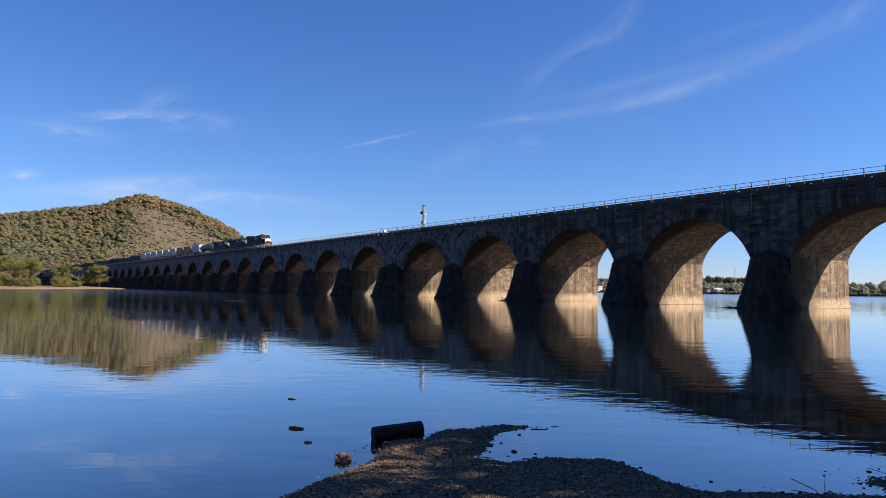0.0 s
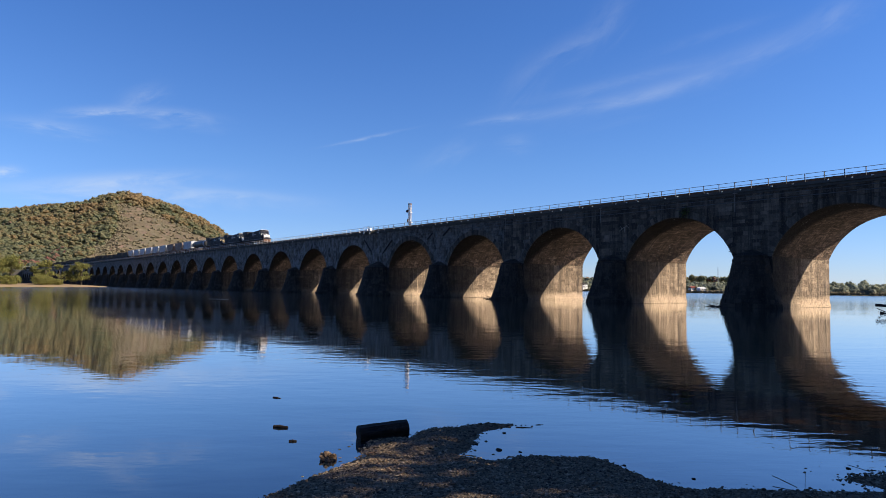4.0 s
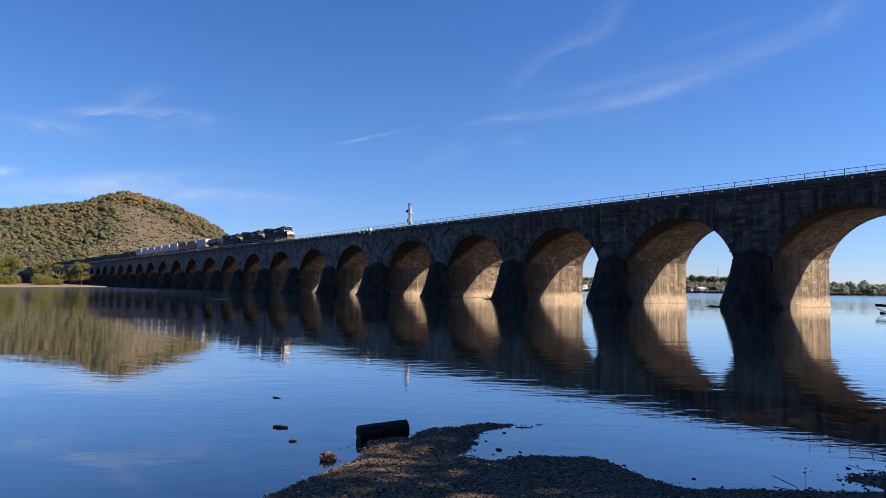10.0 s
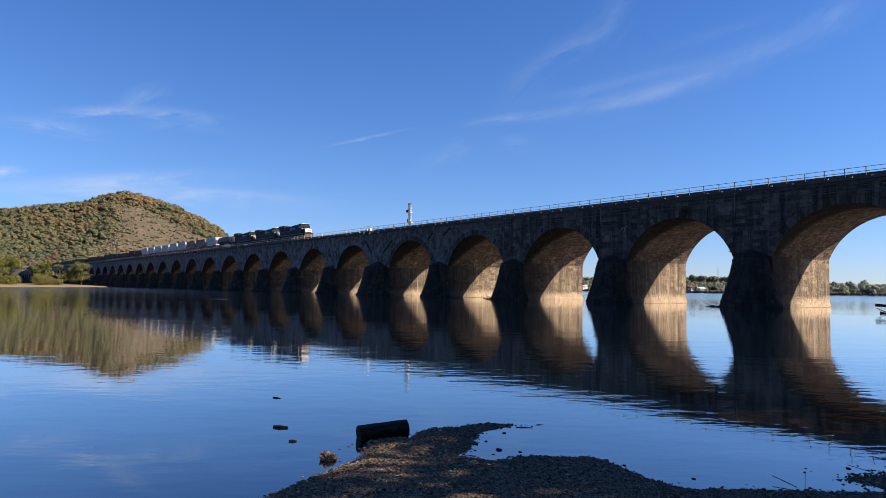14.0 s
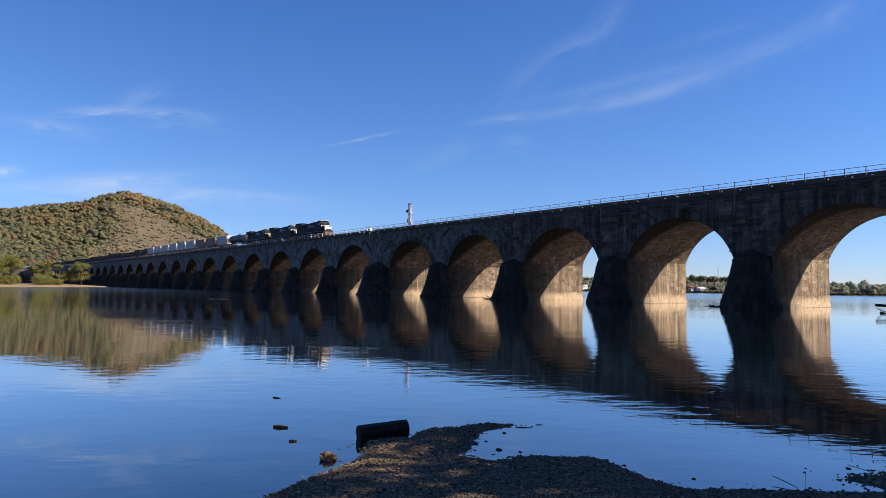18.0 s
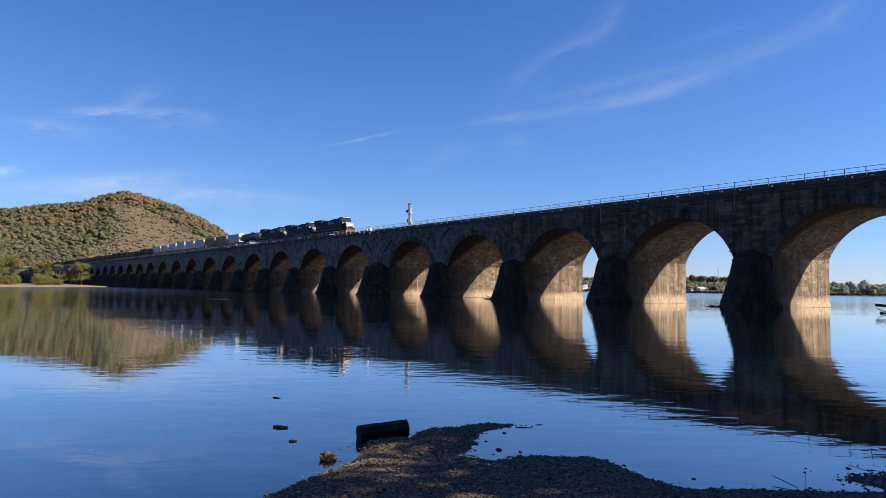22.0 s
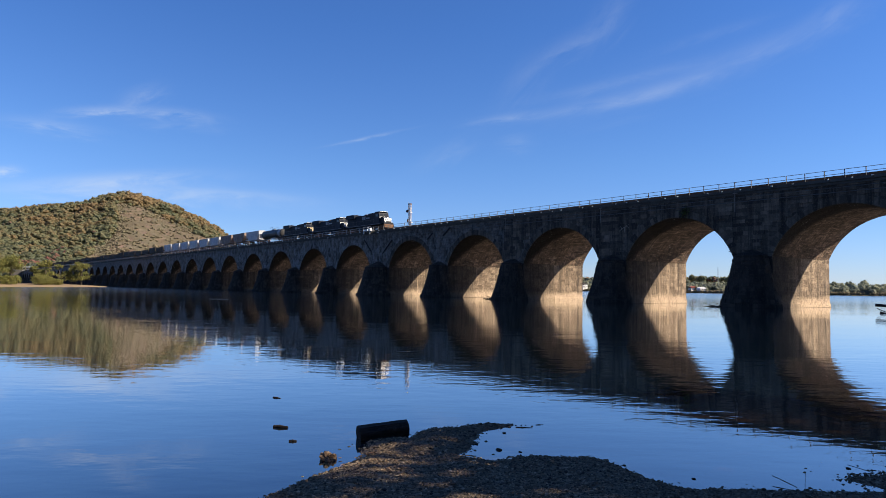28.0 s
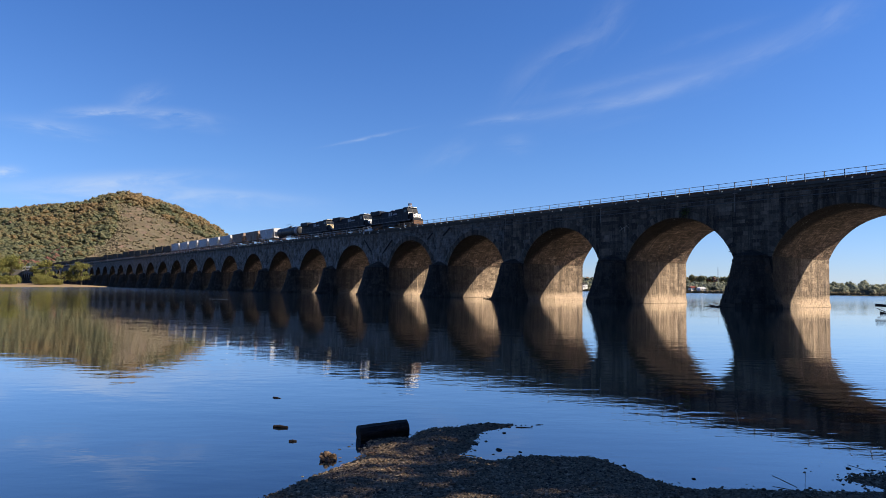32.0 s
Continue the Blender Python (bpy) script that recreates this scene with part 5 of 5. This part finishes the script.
def bogie(ob, x, axles, spin):
    me, steps = (TRUCK3, (-1.85, 0, 1.85)) if axles == 3 else (TRUCK2, (-0.88, 0.88))
    piece("truck", me, ob, pose(x, 0, 0))
    for s in steps:
        w = piece("wheelset", WHEELS, ob, pose(x + s, 0, WHEEL_R))
        if spin:
            rolling.append((w, x + s))


def locomotive(label, front):
    """Wide-nosed diesel; its front is at x = 0 and it runs back to x = -22."""
    ob = thing("locomotive", label, "locomotive", "locomotives")

    def add(name, bm, mat, lab="", parent=ob):
        return part(name, bm, mat, parent, lab)
    add("underframe", box(bmx(), -21.6, -0.5, -1.5, 1.5, 1.15, 1.55, 0.04), BLACK)
    add("pilot", prism(bmx(), [(-1.0, 1.15), (-0.15, 1.15), (0.0, 0.25), (-0.55, 0.2)], -1.4, 1.4), RUST, "rusty orange pilot plate")
    add("rear_pilot", prism(bmx(), [(-21.0, 1.15), (-21.75, 1.15), (-21.8, 0.3), (-21.3, 0.2)], -1.3, 1.3), RUST)
    add("front_step", box(bmx(), -1.5, -0.25, -1.5, 1.5, 1.15, 1.6, 0.03), BLACK)
    nose = add("nose", prism(bmx(), [(-2.7, 1.55), (-0.75, 1.55), (-0.85, 2.75), (-1.15, 3.0), (-2.7, 3.15)], -1.15, 1.15), BLACK)
    add("nose_band", box(bmx(), -0.93, -0.72, -1.12, 1.12, 1.95, 2.75, 0.03), front, "pale painted band across the nose", nose)
    for y in (-0.75, 0.0, 0.75):
        add("nose_mark", box(bmx(), -0.74, -0.705, y - 0.11, y + 0.11, 2.15, 2.45), BLACK, "dark mark on the pale band", nose)
    cab = add("cab", prism(bmx(), [(-5.2, 1.55), (-2.55, 1.55), (-2.55, 3.2), (-2.95, 4.25), (-3.25, 4.58), (-5.0, 4.58), (-5.2, 4.4)], -1.5, 1.5), BLACK)
    add("cab_front", box(bmx(), -2.62, -2.50, -1.46, 1.46, 2.75, 3.22, 0.02), front, "pale cab front", cab)
    for y in (-0.75, 0.75):
        add("windshield", prism(bmx(), [(-2.62, 3.28), (-2.50, 3.28), (-2.86, 4.1), (-2.98, 4.1)], y - 0.55, y + 0.55), PANE, "dark windshield", cab)
    add("roof_edge", box(bmx(), -5.0, -2.75, -1.35, 1.35, 4.58, 4.70, 0.03), front, "pale cab roof", cab)
    for y in (-1.52, 1.52):
        add("side_window", box(bmx(), -4.5, -3.3, y - 0.02, y + 0.02, 3.3, 4.0, 0.0), PANE, "", cab)
    add("horn", rod(bmx(), (-4.0, 0.4, 4.85), (-3.5, 0.4, 4.85), 0.07, 8, 0.14), BLACK, "", cab)
    add("headlight", rod(bmx(), (-1.0, 0.0, 2.9), (-0.90, 0.0, 2.9), 0.16, 12), WHITE, "white headlight lens", nose)
    for y in (-1.0, 1.0):
        add("ditch_light", rod(bmx(), (-0.3, y, 1.75), (-0.2, y, 1.75), 0.12, 10), WHITE, "white ditch light")
    hood = add("long_hood", box(bmx(), -17.4, -5.2, -1.0, 1.0, 1.55, 4.25, 0.10), BLACK)
    add("radiator_hood", box(bmx(), -21.2, -16.6, -1.05, 1.05, 1.55, 3.6, 0.06), BLACK)
    add("radiator", prism(bmx(), [(-21.3, 3.55), (-16.4, 3.55), (-16.4, 4.55), (-16.9, 4.72), (-20.9, 4.72), (-21.3, 4.5)], -1.5, 1.5), BLACK, "overhanging black radiator")
    add("brake_housing", box(bmx(), -9.4, -5.4, -1.15, 1.15, 3.7, 4.5, 0.08), BLACK)
    add("exhaust", box(bmx(), -12.6, -11.4, -0.4, 0.4, 4.2, 4.55, 0.05), RUST)
    for x in (-17.9, -19.6):
        add("roof_fan", rod(bmx(), (x, 0, 4.70), (x, 0, 4.82), 0.65, 14), BLACK)
    for y in (-1.0, 1.0):
        sg = 1 if y > 0 else -1
        for x in (-6.2, -7.7, -9.2, -10.7, -13.0, -14.5, -16.0):
            add("hood_door", box(bmx(), x - 0.62, x + 0.62, y - 0.015 if sg < 0 else y - 0.02, y + 0.02 if sg < 0 else y + 0.015, 1.75, 3.4), BLACK, "", hood)
        for x0, x1, z0, z1 in ((-12.6, -11.9, 3.0, 3.9), (-11.6, -10.9, 3.0, 3.9), (-10.5, -8.6, 3.15, 3.5)):
            add("lettering_bar", box(bmx(), x0, x1, y - 0.03, y + 0.03, z0, z1), GREY_BAR, "faded grey lettering bar", hood)
        add("handrail", rod(bmx(), (-20.8, sg * 1.45, 2.6), (-5.4, sg * 1.45, 2.6), 0.025, 5), DULL, "dull grey handrail")
        for k in range(9):
            x = -5.6 - 1.9 * k
            add("stanchion", rod(bmx(), (x, sg * 1.45, 1.55), (x, sg * 1.45, 2.62), 0.02, 4), DULL)
        add("sill_stripe", box(bmx(), -20.8, -1.5, sg * 1.52 - 0.012, sg * 1.52 + 0.012, 1.33, 1.40), GREY_BAR, "thin pale sill stripe")
    add("fuel_tank", prism(bmx(), [(-13.6, 1.15), (-8.4, 1.15), (-8.4, 0.55), (-8.8, 0.35), (-13.2, 0.35), (-13.6, 0.55)], -1.3, 1.3), BLACK)
    for x0, x1 in ((-15.35, -13.75), (-8.25, -6.65)):
        add("air_reservoir", box(bmx(), x0, x1, -1.25, 1.25, 0.45, 1.15, 0.12), BLACK)
    bogie(ob, -4.2, 3, True)
    bogie(ob, -17.8, 3, True)
    ob.scale = (0.975, 1.0, 1.0)
    return ob


def tank_car(label):
    ob = thing("tank_car", label, "tank car")
    bm = bmx()
    rod(bm, (-17.3, 0, 2.65), (-1.3, 0, 2.65), 1.5, 28)
    for x, s in ((-1.3, 1), (-17.3, -1)):
        bmesh.ops.create_uvsphere(bm, u_segments=20, v_segments=10, radius=1.0, matrix=Matrix.LocRotScale((x, 0, 2.65), None, (0.45, 1.498, 1.498)))
    part("tank", bm, TANK_BLACK, ob)
    for x in (-5.2, -13.4):
        part("band", rod(bmx(), (x - 0.12, 0, 2.65), (x + 0.12, 0, 2.65), 1.53, 28), BLACK, ob)
    part("end_panel", rod(bmx(), (-3.4, 0, 2.65), (-1.5, 0, 2.65), 1.515, 28), GREY_BAR, ob, "pale grey end of the tank")
    part("dome", rod(bmx(), (-9.3, 0, 4.0), (-9.3, 0, 4.55), 0.45, 14), BLACK, ob)
    plat = part("platform", box(bmx(), -10.9, -7.7, -0.8, 0.8, 4.15, 4.22), STEEL, ob)
    bm = bmx()
    for x in (-10.9, -9.3, -7.7):
        for y in (-0.8, 0.8):
            rod(bm, (x, y, 4.2), (x, y, 5.0), 0.03, 4)
    for y in (-0.8, 0.8):
        rod(bm, (-10.9, y, 5.0), (-7.7, y, 5.0), 0.03, 4)
    part("platform_rail", bm, STEEL, ob)
    part("sill", box(bmx(), -18.4, -0.2, -0.25, 0.25, 0.95, 1.25), BLACK, ob)
    part("outlet_cover", box(bmx(), -9.6, -6.0, -1.35, 1.35, 0.75, 1.2, 0.1), WHITE, ob, "white outlet housing under the tank")
    bogie(ob, -2.4, 2, True)
    bogie(ob, -16.2, 2, True)
    return ob


def hopper_proto(mat, label):
    """Covered hopper with sloped ends, a rounded roof and open end platforms, 13.6 m."""
    ob = thing("hopper_car", label, "hopper car", "covered hopper cars")
    bm = prism(bmx(), [(-12.9, 4.35), (-12.9, 3.3), (-11.0, 1.45), (-9.4, 1.0), (-7.6, 1.0), (-6.8, 1.5), (-6.0, 1.0), (-4.2, 1.0), (-2.6, 1.45), (-0.7, 3.3), (-0.7, 4.35)], -1.52, 1.52)
    part("body", bm, mat, ob)
    bm = bmx()
    n = 7
    a = [(1.5 * math.cos(math.pi * k / n), 4.35 + 0.28 * math.sin(math.pi * k / n)) for k in range(n + 1)]
    v0 = [bm.verts.new((-12.9, y, z)) for y, z in a]
    v1 = [bm.verts.new((-0.7, y, z)) for y, z in a]
    for k in range(n):
        bm.faces.new((v0[k], v0[k + 1], v1[k + 1], v1[k]))
    bm.faces.new(v0)
    bm.faces.new(v1[::-1])
    bmesh.ops.recalc_face_normals(bm, faces=bm.faces[:])
    part("roof", bm, mat, ob)
    for x in (-11.2, -9.0, -6.8, -4.6, -2.4):
        part("hatch", box(bmx(), x - 0.8, x + 0.8, -0.32, 0.32, 4.58, 4.72, 0.03), mat, ob)
    for y in (-1.53, 1.53):
        part("top_chord", box(bmx(), -12.95, -0.65, y - 0.05, y + 0.05, 4.2, 4.4), mat, ob)
        part("side_sill", box(bmx(), -13.4, -0.2, y - 0.06, y + 0.06, 1.25, 1.5), mat, ob)
        for k in range(9):
            x = -12.3 + 1.4 * k
            part("rib", box(bmx(), x - 0.05, x + 0.05, y - 0.06, y + 0.06, 1.7 if 2 < k < 6 else (2.2 if k in (1, 2, 6, 7) else 2.9), 4.2), mat, ob)
    for x in (-13.3, -0.3):
        part("end_sheet", box(bmx(), x - 0.06, x + 0.06, -1.45, 1.45, 1.25, 1.6), mat, ob)
        for y in (-1.3, 1.3):
            part("end_post", rod(bmx(), (x, y, 1.3), (x + (0.5 if x < -6 else -0.5), y, 4.3), 0.06, 5), mat, ob)
    part("centre_sill", box(bmx(), -13.7, 0.1, -0.22, 0.22, 0.9, 1.2), BLACK, ob)
    bogie(ob, -2.0, 2, False)
    bogie(ob, -11.6, 2, False)
    return ob


def gondola_proto(label, h, load):
    ob = thing("gondola_car", label, "gondola car", "dark freight cars")
    bm = bmx()
    for y in (-1.5, 1.42):
        box(bm, -14.6, -0.5, y, y + 0.08, 1.05, h)
    for x in (-14.6, -0.58):
        box(bm, x, x + 0.08, -1.42, 1.42, 1.05, h)
    box(bm, -14.6, -0.5, -1.42, 1.42, 1.05, 1.2)
    part("body", bm, DARK_CAR, ob)
    for y in (-1.53, 1.53):
        for k in range(10):
            x = -14.2 + 1.48 * k
            part("rib", box(bmx(), x - 0.07, x + 0.07, y - 0.05, y + 0.05, 1.1, h), DARK_CAR, ob)
    if load:
        bm = bmx()
        bmesh.ops.create_grid(bm, x_segments=22, y_segments=5, size=0.5, matrix=Matrix.LocRotScale((-7.55, 0, h - 0.25), None, (13.8, 2.8, 1)))
        for v in bm.verts:
            v.co.z += 0.55 * max(0.0, noise.noise(Vector((v.co.x * 0.6 + load * 9, v.co.y, 0))) + 0.35) * (1 - (v.co.y / 1.45) ** 2)
        part("load", bm, DARK_CAR, ob, "dark heaped load")
    part("centre_sill", box(bmx(), -15.3, 0.2, -0.22, 0.22, 0.85, 1.1), BLACK, ob)
    bogie(ob, -2.2, 2, False)
    bogie(ob, -12.9, 2, False)
    return ob


def queue(ob, back):
    moving.append((ob, back))


queue(locomotive("black diesel locomotive with a white-banded nose leading the train", WHITE), 0.0)
queue(locomotive("black diesel locomotive with a pale nose behind the leader", WHITE), 21.8)
queue(locomotive("black diesel locomotive running backwards with a cream end", CREAM), 43.7)
queue(tank_car("black tank car with a roof platform behind the locomotives"), 65.9)
back = 85.3
GREY_HOPPER = hopper_proto(GREY_CAR, "light grey covered hopper car with ribbed sides")
BROWN_HOPPER = hopper_proto(BROWN_CAR, "weathered brown covered hopper car with ribbed sides")
first = {True: GREY_HOPPER, False: BROWN_HOPPER}
for k in range(9):
    grey = k not in (1, 2)
    ob = first.get(grey)
    if ob is not None and ob not in [q for q, _ in moving]:
        queue(ob, back)
    else:
        queue(copy_thing(ob, pose(0, 0, 0)), back)
    back += 14.42
LOADED = [gondola_proto("dark open freight car with a heaped load", 3.8, 1), gondola_proto("dark empty open freight car", 3.4, 0), gondola_proto("dark high-sided freight car with a heaped load", 4.1, 2)]
for k in range(40):
    ob = LOADED[(k * 7 // 3) % 3]
    if ob in [q for q, _ in moving]:
        ob = copy_thing(ob, pose(0, 0, 0))
    queue(ob, back)
    back += 15.6


# ---- what moves ----
def motions():
    for ob, back in moving:
        a = FRONT_END - back
        walk(ob, [(0.0, pose(a - SPEED * 32.0, TRACK_Y, RAIL_Z)), (16.0, pose(a - SPEED * 16.0, TRACK_Y, RAIL_Z)), (32.0, pose(a, TRACK_Y, RAIL_Z))])
    turn = math.degrees(SPEED / WHEEL_R)
    for ob, x in rolling:
        walk(ob, [(0.2 * k, pose(x, 0, WHEEL_R, 0, turn * 0.2 * k, 0)) for k in range(161)])
    walk(water, [(0.0, pose(0, 0, 0)), (16.0, pose(-0.6, -1.6, 0)), (32.0, pose(-1.2, -3.2, 0))])


motions()
